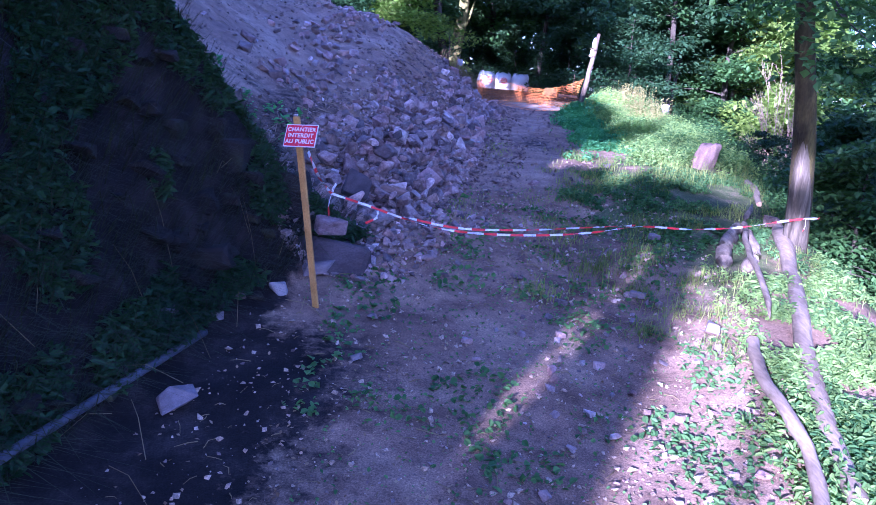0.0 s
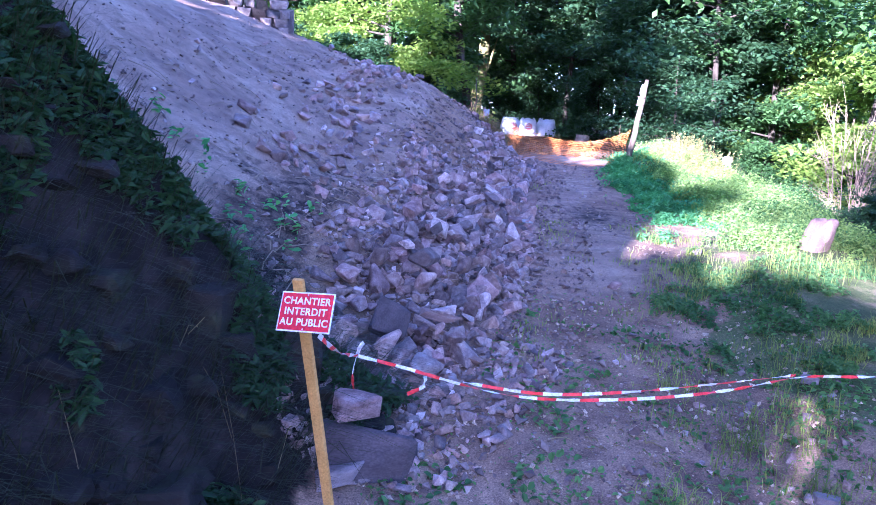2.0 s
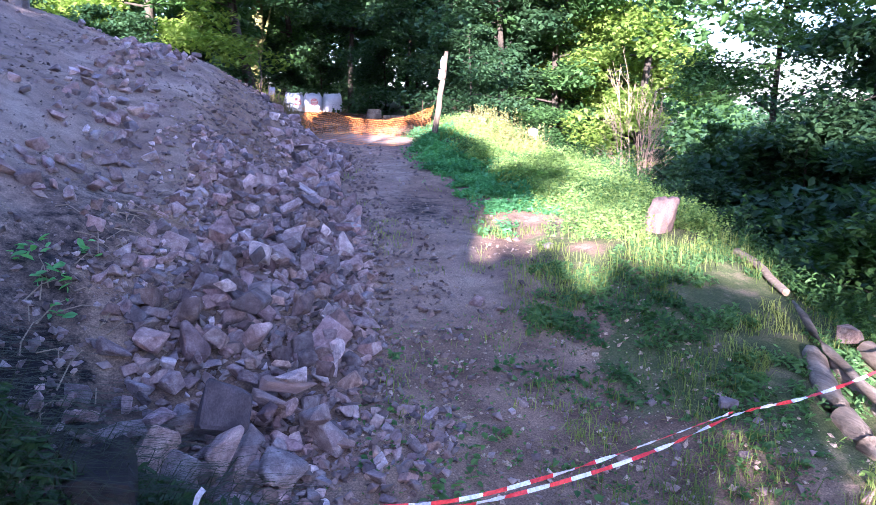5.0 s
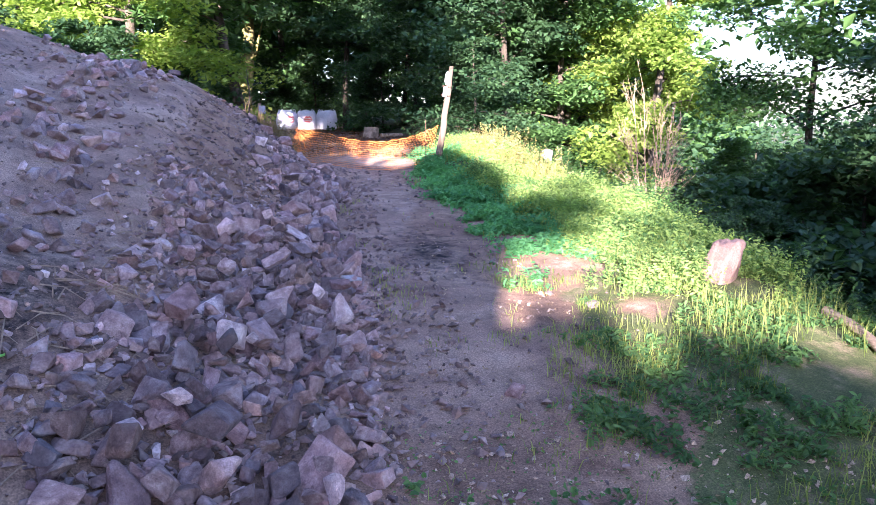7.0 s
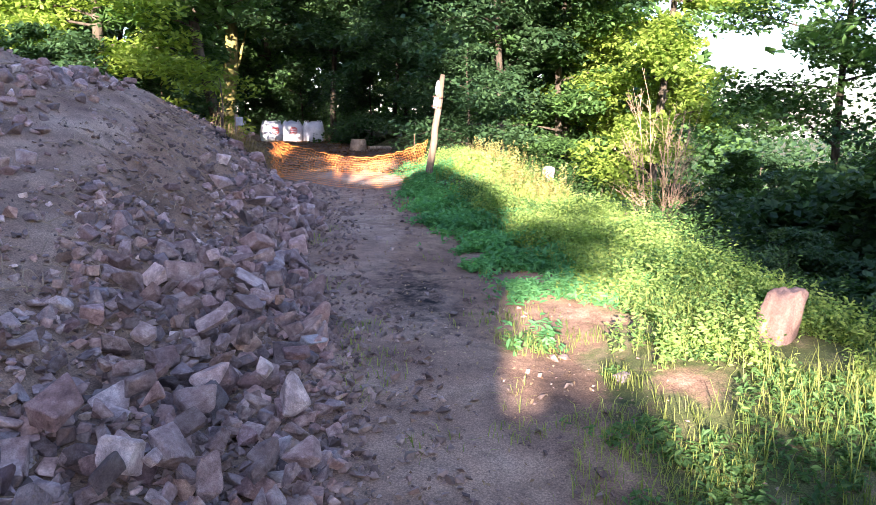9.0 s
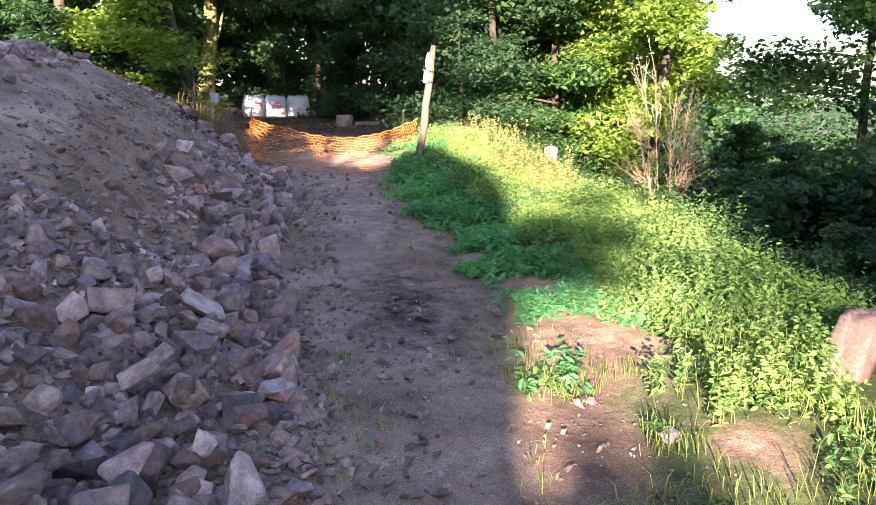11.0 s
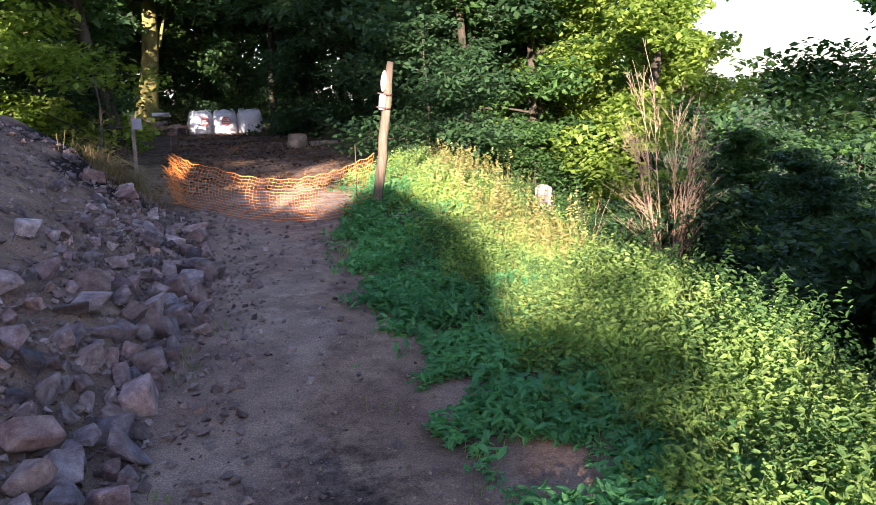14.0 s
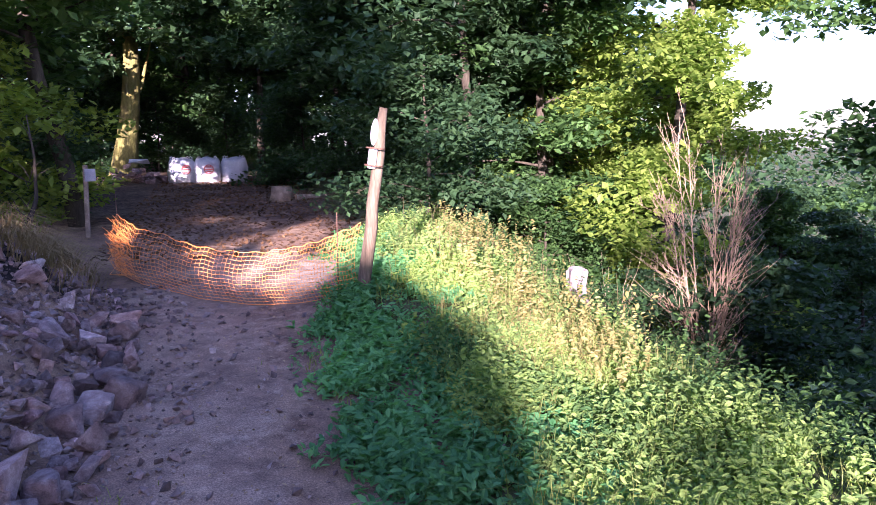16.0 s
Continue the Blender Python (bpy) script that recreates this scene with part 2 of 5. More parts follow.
        if isinstance(fac, float):
            x.inputs[0].default_value = fac
        else:
            ln(fac, x.inputs[0])
        ln(a, x.inputs[6])
        ln(c, x.inputs[7])
        return x.outputs[2]

    def edge(value, amount=0.9):
        s = n.new("ShaderNodeMath")
        s.operation = "MULTIPLY_ADD"
        s.inputs[1].default_value = amount
        ln(noise_at(7, 6, 0.7), s.inputs[0])
        ln(value, s.inputs[2])
        r = n.new("ShaderNodeMapRange")
        r.inputs[1].default_value, r.inputs[2].default_value = 0.82, 1.12
        ln(s.outputs[0], r.inputs[0])
        return r.outputs[0]

    att = n.new("ShaderNodeAttribute")
    att.attribute_name = "cover"
    sep = n.new("ShaderNodeSeparateColor")
    ln(att.outputs["Color"], sep.inputs[0])
    base = ramp_of(noise_at(0.8), [(0.142, 0.094, 0.061), (0.211, 0.141, 0.093), (0.302, 0.222, 0.143)])
    patch = ramp_of(noise_at(3.2, 6, 0.7), [(0.6, 0.58, 0.57), (1.0, 1.0, 1.0), (1.25, 1.22, 1.2)])
    grain = ramp_of(noise_at(70, 4, 0.7), [(0.5, 0.5, 0.51), (1.0, 1.0, 1.0), (1.75, 1.7, 1.64)])
    base = mixed(1.0, mixed(1.0, base, patch, "MULTIPLY"), grain, "MULTIPLY")
    fresh = mixed(1.0, mixed(1.0, ramp_of(noise_at(1.1), [(0.161, 0.109, 0.078), (0.244, 0.175, 0.124), (0.333, 0.255, 0.183)]), patch, "MULTIPLY"), grain, "MULTIPLY")
    base = mixed(edge(sep.outputs[2]), base, fresh)
    # pale earth colour, put in for sunlight on the lit spots
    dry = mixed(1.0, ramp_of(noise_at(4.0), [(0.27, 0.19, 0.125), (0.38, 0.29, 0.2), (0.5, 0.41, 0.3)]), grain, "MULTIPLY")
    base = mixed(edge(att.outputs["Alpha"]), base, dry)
    humus_and_shade = mixed(1.0, ramp_of(noise_at(2.2, 6, 0.7), [(0.006, 0.005, 0.0045), (0.015, 0.012, 0.01), (0.045, 0.036, 0.03)]), grain, "MULTIPLY")
    turf = mixed(1.0, ramp_of(noise_at(2.6, 6, 0.7), [(0.05, 0.068, 0.022), (0.08, 0.1, 0.034), (0.2, 0.16, 0.1)]), grain, "MULTIPLY")
    col = mixed(edge(sep.outputs[1]), base, turf)
    col = mixed(edge(sep.outputs[0]), col, humus_and_shade)
    ln(col, b.inputs["Base Color"])
    b.inputs["Roughness"].default_value, b.inputs["Specular IOR Level"].default_value = 0.95, 0.2
    prev = None
    for scale, dist in ((9, 0.04), (55, 0.006)):
        bp = n.new("ShaderNodeBump")
        bp.inputs["Strength"].default_value, bp.inputs["Distance"].default_value = 0.38, dist
        ln(noise_at(scale, 5, 0.6), bp.inputs["Height"])
        if prev:
            ln(prev, bp.inputs["Normal"])
        prev = bp.outputs[0]
    ln(prev, b.inputs["Normal"])
    return m


EARTH = ground_material()
STONE = surface("sandstone", [(0.192, 0.133, 0.112), (0.339, 0.246, 0.210), (0.503, 0.405, 0.348)], 3.0, 40, 0.92, 1.0, 9, spread=0.45, hues=True, bump_dist=0.05)
GRIT = surface("grit", [(0.127, 0.087, 0.070), (0.195, 0.145, 0.121), (0.315, 0.259, 0.218)], 2.0, 40, 0.95, 0.4, 20, island=0.5)
PALE_STONE = surface("pale_stone", [(0.26, 0.24, 0.23), (0.42, 0.39, 0.37)], 4, 50, 0.9, 0.5, 12)
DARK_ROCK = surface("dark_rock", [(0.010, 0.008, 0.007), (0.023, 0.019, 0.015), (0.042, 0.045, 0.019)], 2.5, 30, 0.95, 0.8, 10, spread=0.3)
BARK = surface("bark", [(0.028, 0.023, 0.015), (0.058, 0.049, 0.033), (0.1, 0.086, 0.058)], 5, 60, 0.95, 0.9, 12, stretch=(1, 1, 0.18), bump_dist=0.04)
MOSSY_BARK = surface("mossy_bark", [(0.09, 0.08, 0.04), (0.2, 0.19, 0.05), (0.3, 0.27, 0.08)], 4, 60, 0.95, 0.9, 12, stretch=(1, 1, 0.3), bump_dist=0.04)
LIME_BARK = surface("lime_bark", [(0.022, 0.018, 0.008), (0.07, 0.058, 0.016), (0.15, 0.13, 0.03)], 4, 60, 0.95, 0.9, 12, stretch=(1, 1, 0.3), bump_dist=0.04)
SPLIT_WOOD = surface("split_wood", [(0.035, 0.028, 0.018), (0.11, 0.091, 0.06), (0.21, 0.178, 0.125)], 9, 80, 0.9, 1.0, 22, stretch=(1, 1, 0.08), bump_dist=0.03)
BARE_WOOD = surface("bare_wood", [(0.1, 0.078, 0.055), (0.24, 0.19, 0.135), (0.38, 0.32, 0.24)], 9, 80, 0.85, 1.0, 22, stretch=(1, 0.09, 0.8), bump_dist=0.03)
POLE_WOOD = surface("pole_wood", [(0.08, 0.06, 0.04), (0.17, 0.135, 0.095), (0.27, 0.225, 0.165)], 9, 90, 0.85, 0.9, 22, stretch=(1, 0.09, 0.8))
GREY_WOOD = surface("grey_wood", [(0.06, 0.043, 0.026), (0.135, 0.105, 0.068), (0.22, 0.18, 0.125)], 8, 90, 0.85, 0.7, 20, stretch=(1, 1, 0.1))
LEAF = leaf_material("leaf", (0.028, 0.07, 0.02), (0.10, 0.2, 0.05))
LEAF_DARK = leaf_material("leaf_dark", (0.02, 0.053, 0.022), (0.06, 0.12, 0.045))
LEAF_BRIGHT = leaf_material("leaf_bright", (0.1, 0.17, 0.025), (0.3, 0.4, 0.07), 0.5)
LEAF_LOW = leaf_material("low_leaf", (0.045, 0.11, 0.035), (0.14, 0.26, 0.08))
HERB = leaf_material("herb", (0.06, 0.2, 0.075), (0.18, 0.44, 0.165), 0.4, 0.75)
GRASS = leaf_material("grass_blade", (0.09, 0.14, 0.03), (0.33, 0.37, 0.1), 0.4, 0.7)
STRAW = leaf_material("straw", (0.14, 0.105, 0.05), (0.3, 0.24, 0.12), 0.2, 0.8)
SIGN_RED = surface("sign_red", [(0.62, 0.02, 0.035), (0.68, 0.03, 0.045)], 3, 60, 0.4, 0.05, 30)
SIGN_WHITE = surface("sign_white", [(0.75, 0.75, 0.75), (0.82, 0.82, 0.82)], 6, 60, 0.4, 0.05, 30)
LATH = surface("yellow_lath", [(0.42, 0.23, 0.05), (0.55, 0.33, 0.09)], 5, 80, 0.75, 0.4, 25, stretch=(1, 1, 0.15))
TAPE_RED = surface("tape_red", [(0.72, 0.04, 0.04), (0.8, 0.07, 0.06)], 8, 60, 0.35, 0.2, 20)
TAPE_WHITE = surface("tape_white", [(0.75, 0.75, 0.77), (0.85, 0.85, 0.86)], 8, 60, 0.35, 0.2, 20)
NET = surface("orange_plastic", [(0.85, 0.25, 0.03), (0.95, 0.36, 0.07)], 6, 60, 0.5, 0.0)
BAG = surface("woven_sack", [(0.42, 0.44, 0.46), (0.64, 0.65, 0.66)], 2.5, 120, 0.8, 0.8, 6, bump_dist=0.04)
BAG_PRINT = surface("sack_print", [(0.45, 0.06, 0.05), (0.55, 0.09, 0.07)], 6, 90, 0.8, 0.2)
IRON = surface("rusty_iron", [(0.12, 0.07, 0.05), (0.2, 0.12, 0.08)], 12, 90, 0.8, 0.3, metal=0.4)
GREY_PIPE = surface("grey_pipe", [(0.07, 0.07, 0.08), (0.13, 0.13, 0.15)], 5, 60, 0.6, 0.3, 20)
TIN = surface("galvanised_tin", [(0.5, 0.51, 0.53), (0.7, 0.7, 0.72)], 8, 80, 0.45, 0.1, metal=0.5)
PLATE = surface("grey_plate", [(0.2, 0.21, 0.23), (0.28, 0.29, 0.3)], 8, 80, 0.5, 0.05)
MASONRY = surface("masonry", [(0.12, 0.095, 0.085), (0.2, 0.165, 0.15), (0.29, 0.25, 0.23)], 3, 40, 0.95, 0.7, 10, spread=0.3)
LOG_BARK = surface("log_bark", [(0.1, 0.078, 0.052), (0.21, 0.165, 0.115), (0.33, 0.27, 0.2)], 5, 60, 0.9, 0.8, 12, stretch=(1, 0.16, 0.8), bump_dist=0.03)
LOG_END = surface("sawn_wood", [(0.25, 0.16, 0.09), (0.36, 0.25, 0.15)], 9, 60, 0.85, 0.4)
DEAD_TWIG = surface("dead_twig", [(0.19, 0.14, 0.09), (0.34, 0.26, 0.165)], 5, 60, 0.9, 0.3)
GRIT_STONE = surface("loose_sandstone", [(0.175, 0.121, 0.102), (0.296, 0.216, 0.183), (0.447, 0.363, 0.310)], 7.0, 60, 0.92, 0.9, 25, island=0.42, hues=True, bump_dist=0.02)
DARK_STONE = surface("dark_stone", [(0.05, 0.04, 0.041), (0.095, 0.078, 0.08)], 3.0, 40, 0.9, 0.5, 12)
PALE_GREY = surface("pale_grey_stone", [(0.16, 0.13, 0.125), (0.26, 0.22, 0.21)], 4, 50, 0.9, 0.5, 12)
BLOCK_STONE = surface("block_stone", [(0.19, 0.12, 0.095), (0.3, 0.21, 0.17)], 4, 50, 0.9, 0.5, 14)
# lit copy of herb: sunlight put into yellower, lighter leaf colours
HERB_SUN = leaf_material("herb_sun", (0.055, 0.13, 0.04), (0.33, 0.46, 0.115), 0.42, 0.75)
GOLD_GRASS = leaf_material("gold_grass", (0.14, 0.14, 0.04), (0.42, 0.38, 0.14), 0.4)
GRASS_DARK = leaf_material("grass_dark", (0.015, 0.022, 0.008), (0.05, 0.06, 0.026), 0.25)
BROWN_LEAF = leaf_material("brown_leaf", (0.05, 0.026, 0.012), (0.19, 0.11, 0.05), 0.1, 0.85)
DEAD_LEAF = leaf_material("dead_leaf", (0.12, 0.07, 0.035), (0.42, 0.32, 0.2), 0.15, 0.8)


# ---------- ground ----------
def spaced(lo, hi, step, outer, grow=1.22):
    a = list(np.arange(lo, hi, step))
    s, v = step, a[-1]
    while v < outer:
        s *= grow
        v += s
        a.append(v)
    s, v = step, a[0]
    while v > -outer:
        s *= grow
        v -= s
        a.insert(0, v)
    return np.array(a)


def make_ground():
    xs, ys = spaced(-7, 9, 0.11, 1800), spaced(0, 30, 0.13, 1800)
    xs = np.sort(np.concatenate([xs[(xs < -18) | (xs > -7.05)], np.arange(-18, -7.1, 0.4)]))
    ys = np.sort(np.concatenate([ys[(ys < -28) | (ys > -0.05)], np.arange(-28, -0.1, 0.25)]))
    gx, gy = np.meshgrid(xs, ys)
    v = np.stack([gx, gy, height(gx, gy)], -1).reshape(-1, 3)
    nx, ny = len(xs), len(ys)
    i = (np.arange(ny - 1)[:, None] * nx + np.arange(nx - 1)).ravel()
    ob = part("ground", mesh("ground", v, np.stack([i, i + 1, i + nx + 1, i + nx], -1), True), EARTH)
    # how much of each spot is dark humus with some painted shade, and how much turf
    x, y = v[:, 0], v[:, 1]
    d = toe(y) - x
    edge = 0.5 * vnoise(x, y, 0.9, 8) + 0.25 * vnoise(x, y, 0.3, 9)
    humus_and_shade = smooth(-0.25, 0.35, d + 0.4 * edge + 0.9 * (1 - smooth(5.5, 8.0, y))) * (1 - smooth(8.9, 9.9, y + 0.12 * d + 0.6 * edge))
    humus_and_shade = np.maximum(humus_and_shade, 0.56 * smooth(1.5, 2.2, d + edge) * (1 - smooth(3.2, 4.5, d + edge)) * smooth(8.5, 9.5, y) * (1 - smooth(12.5, 16, y + 2 * edge)))
    # darkening under the rubble: shade between stones put into the ground colour
    humus_and_shade = np.maximum(humus_and_shade, 0.42 * smooth(0.0, 0.4, d + 0.5 * edge) * (1 - smooth(1.6, 2.1, d + 0.5 * edge)) * smooth(9.2, 9.9, y) * (1 - smooth(16.0, 17.5, y)))
    # near path, darker towards the bank
    humus_and_shade = np.maximum(humus_and_shade, 0.84 * smooth(-3.0, -0.5, d + 0.6 * edge) * (1 - smooth(5.5, 8.8, y + edge)))
    humus_and_shade = np.maximum(humus_and_shade, 0.8 * smooth(0.1, 0.6, d + edge) * (1 - smooth(1.6, 2.4, d + edge)) * smooth(23.5, 25.5, y + edge))
    # darker band along the middle of the path
    humus_and_shade = np.maximum(humus_and_shade, 0.58 * np.exp(-((x - 2.4 - 0.08 * (y - 18)) ** 2 / 0.75 + (y - 17.3) ** 2 / 8)))
    humus_and_shade = np.maximum(humus_and_shade, 0.5 * smooth(31, 36, y + 2 * edge) * (1 - smooth(56, 64, y)))
    # darker patch on the slope beside the bank
    humus_and_shade = np.maximum(humus_and_shade, 0.85 * np.exp(-((x + 2.35) ** 2 / 0.9 + (y - 10.0) ** 2 / 2.6)))
    turf = smooth(-0.1, 0.9, x - path_right(y) + 0.8 * edge) * smooth(7.5, 10.5, y + 2 * edge)
    turf = np.maximum(turf, smooth(30, 36, np.hypot(x - 2, (y - 15) * 0.8)) * (np.abs(x - 3.5) > 2.5))
    turf = turf * (1 - 0.7 * np.exp(-(x - np.interp(y, [20.5, 22.7, 23.7], [4.1, 4.5, 5.0])) ** 2 / 0.04) * smooth(20, 21, y) * (1 - smooth(23.7, 24.5, y)))
    # bare verge spots, with sunlight on them put into the colour
    pale_and_sunlit = np.exp(-((x - 3.6) ** 2 / 0.4 + (y - 16.1) ** 2 / 0.3)) + 0.7 * np.exp(-((x - 4.0) ** 2 / 0.12 + (y - 15.4) ** 2 / 0.25)) + 0.9 * np.exp(-((x - 3.75) ** 2 / 0.18 + (y - 13.7) ** 2 / 0.3))
    pale_and_sunlit = pale_and_sunlit * np.clip(0.8 + 1.2 * edge, 0.2, 1.3)
    turf = turf * (1 - np.minimum(pale_and_sunlit, 0.95))
    # the sun's patch past the net is painted pale as well
    pale_and_sunlit = np.maximum(0.6 * np.minimum(pale_and_sunlit, 1), np.exp(-((x - 4.0) ** 2 / 2.2 + (y - 29.0) ** 2 / 4.5)))
    pale_and_sunlit = np.maximum(pale_and_sunlit, 0.4 * smooth(0.1, 0.7, -d) * (1 - smooth(-0.4, 0.1, x - path_right(y))) * smooth(19.5, 22, y + edge) * (1 - smooth(29, 31, y)))
    fresh = smooth(1.6, 2.8, d + edge) * smooth(9.5, 11.5, y + edge) * (1 - smooth(28, 31, y))
    fresh = np.maximum(fresh, 0.9 * smooth(-2.3, -1.3, d + 0.5 * edge) * (1 - smooth(-0.3, 0.2, d)) * smooth(11, 13, y) * (1 - smooth(27, 29, y)))
    # lighter earth past the net, put in for the sun's patch
    fresh = np.maximum(fresh, np.exp(-((x - 3.9) ** 2 / 1.6 + (y - 28.7) ** 2 / 2.0)))
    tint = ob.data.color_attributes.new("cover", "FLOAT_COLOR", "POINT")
    tint.data.foreach_set("color", np.stack([humus_and_shade, turf, fresh, pale_and_sunlit], -1).ravel().astype(np.float32))
    tagged(ob, "bare reddish earth path and rubble slope with grassy verge", "ground", kind="structure")
    return ob


make_ground()


# ---------- tubes, leaves, trees ----------
def tube(points, radii, sides=7, cap=True):
    """Verts and faces of a tapered round bar along points."""
    pts = [Vector(p) for p in points]
    verts, faces = [], []
    ref = Vector((0.31, 0.95, 0.1))
    for k, p in enumerate(pts):
        d = (pts[min(k + 1, len(pts) - 1)] - pts[max(k - 1, 0)]).normalized()
        u = d.cross(ref)
        if u.length < 0.1:
            u = d.cross(Vector((1, 0, 0)))
        u.normalize()
        w = d.cross(u)
        for s in range(sides):
            a = 2 * math.pi * s / sides
            verts.append(tuple(p + radii[k] * (math.cos(a) * u + math.sin(a) * w)))
    for k in range(len(pts) - 1):
        for s in range(sides):
            a, b = k * sides + s, k * sides + (s + 1) % sides
            faces.append((a, b, b + sides, a + sides))
    if cap:
        faces.append(tuple(range(sides))[::-1])
        faces.append(tuple(range((len(pts) - 1) * sides, len(pts) * sides)))
    return verts, faces


def joined(pieces):
    verts, faces = [], []
    for v, f in pieces:
        n = len(verts)
        verts += v
        faces += [tuple(i + n for i in q) for q in f]
    return verts, faces


def leaf_quads(centres, size, rng, up=0.6, long=1.5):
    """Pointed folded leaves at the centres, lying mostly flat."""
    n = len(centres)
    a = rng.uniform(0, 2 * np.pi, n)
    droop = rng.normal(-0.25, 0.4, n)
    ax = np.stack([np.cos(a) * np.cos(droop), np.sin(a) * np.cos(droop), np.sin(droop)], -1)
    nz = np.stack([rng.normal(0, 1 - up, n), rng.normal(0, 1 - up, n), np.ones(n)], -1)
    side = np.cross(ax, nz)
    side /= np.linalg.norm(side, axis=1)[:, None] + 1e-9
    s = (size * rng.uniform(0.65, 1.35, n))[:, None]
    lift = np.cross(side, ax) * s * 0.12
    c = np.asarray(centres)
    v = np.stack([c - ax * s * 0.5 * long, c + side * s * 0.5 + lift, c + ax * s * 0.5 * long, c - side * s * 0.5 + lift], 1).reshape(-1, 3)
    f = np.arange(4 * n).reshape(-1, 4)
    return v, f


def oval_leaves(centres, size, rng, up=0.6, long=1.9):
    """Pointed oval leaves, each of two halves folded along its rib and drooping to the tip."""
    n = len(centres)
    a = rng.uniform(0, 2 * np.pi, n)
    droop = rng.normal(-0.15, 0.4, n)
    ax = np.stack([np.cos(a) * np.cos(droop), np.sin(a) * np.cos(droop), np.sin(droop)], -1)
    nz = np.stack([rng.normal(0, 1 - up, n), rng.normal(0, 1 - up, n), np.ones(n)], -1)
    side = np.cross(ax, nz)
    side /= np.linalg.norm(side, axis=1)[:, None] + 1e-9
    s = (size * rng.uniform(0.55, 1.4, n))[:, None]
    lift = np.cross(side, ax) * s
    c = np.asarray(centres)
    L = ax * s * long
    v = np.stack([c - 0.5 * L, c - 0.18 * L + side * s * 0.42 + 0.12 * lift, c + 0.2 * L + side * s * 0.34 + 0.1 * lift, c + 0.5 * L - 0.16 * lift,
                  c + 0.2 * L - side * s * 0.34 + 0.1 * lift, c - 0.18 * L - side * s * 0.42 + 0.12 * lift], 1).reshape(-1, 3)
    k = np.arange(n)[:, None] * 6
    return v, np.concatenate([k + (0, 1, 2, 3), k + (0, 3, 4, 5)])


def grow_tree(seed, high, crown, start, leaf, count, lean=(0, 0), trunk_r=0.22, shape="round"):
    """Trunk, limbs and leaf places of one broadleaf tree, foot at the origin."""
    rng = np.random.default_rng(seed)
    tp = []
    for k in range(9):
        f = k / 8
        tp.append((lean[0] * f + 0.12 * high / 10 * math.sin(2.3 * f * 3 + seed), lean[1] * f + 0.1 * high / 10 * math.sin(3.1 * f * 2 + seed * 2), high * 0.92 * f - 0.3 * (k == 0)))
    tr = [trunk_r * (1.35 if k == 0 else 1 - 0.085 * k) for k in range(9)]
    trunk = tube(tp, tr, 9)
    limbs, spots = [], []
    for b in range(int(16 + high)):
        f = start + (1 - start) * (b + rng.uniform(0, 1)) / (16 + high)
        at = np.array([np.interp(f, np.linspace(0, 1, 9), [p[i] for p in tp]) for i in range(3)])
        prof = math.sin(math.pi * min(1, 0.22 + 0.78 * (f - start) / (1 - start))) if shape == "round" else 1.05 - (f - start) / (1 - start)
        length = crown * (0.35 + 0.75 * prof) * rng.uniform(0.7, 1.15)
        a = rng.uniform(0, 2 * math.pi)
        rise = rng.uniform(0.0, 0.5)
        pts = [at + np.array([math.cos(a), math.sin(a), 0]) * length * q + np.array([0, 0, length * (rise * q - 0.28 * q * q)]) + rng.normal(0, 0.05 * length * q, 3) for q in (0, 0.3, 0.6, 0.85, 1.0)]
        limbs.append(tube(pts, [0.28 * trunk_r, 0.2 * trunk_r, 0.13 * trunk_r, 0.07 * trunk_r, 0.03 * trunk_r], 5, False))
        for q in np.linspace(0.3, 1.0, 7):
            c = np.array([np.interp(q, (0, 0.3, 0.6, 0.85, 1.0), [p[i] for p in pts]) for i in range(3)])
            spots.append((c + rng.normal(0, 0.12 * length, 3) * (1, 1, 0.5), 0.16 * length + 0.25))
    k = rng.integers(0, len(spots), count)
    c = np.array([s[0] for s in spots])[k]
    r = np.array([s[1] for s in spots])[k]
    off = rng.normal(0, 1, (count, 3))
    off /= np.linalg.norm(off, axis=1)[:, None]
    off *= rng.uniform(0.2, 1, count)[:, None] ** 0.6 * (1, 1, 0.42)
    leaves = leaf_quads(c + off * r[:, None] * 1.25, leaf, rng)
    return trunk, joined(limbs), leaves


def make_tree(name, label, seed, high, crown, start, leaf, count, leaves_mat, bark=None, at=(0, 0), lean=(0, 0), trunk_r=0.22, category="tree", group="", shape="round", sink=0.0):
    trunk, limbs, leaves = grow_tree(seed, high, crown, start, leaf, count, lean, trunk_r, shape)
    top = empty(name, pose(at[0], at[1], ground_z(*at) - sink), label, category, group)
    part("trunk", mesh("trunk", *trunk, True), bark or BARK, top)
    part("bough", mesh("bough", *limbs, True), bark or BARK, top)
    part("crown", mesh("crown", *leaves), leaves_mat, top)
    return top


# ---------- forest ----------
W = "forest edge trees"
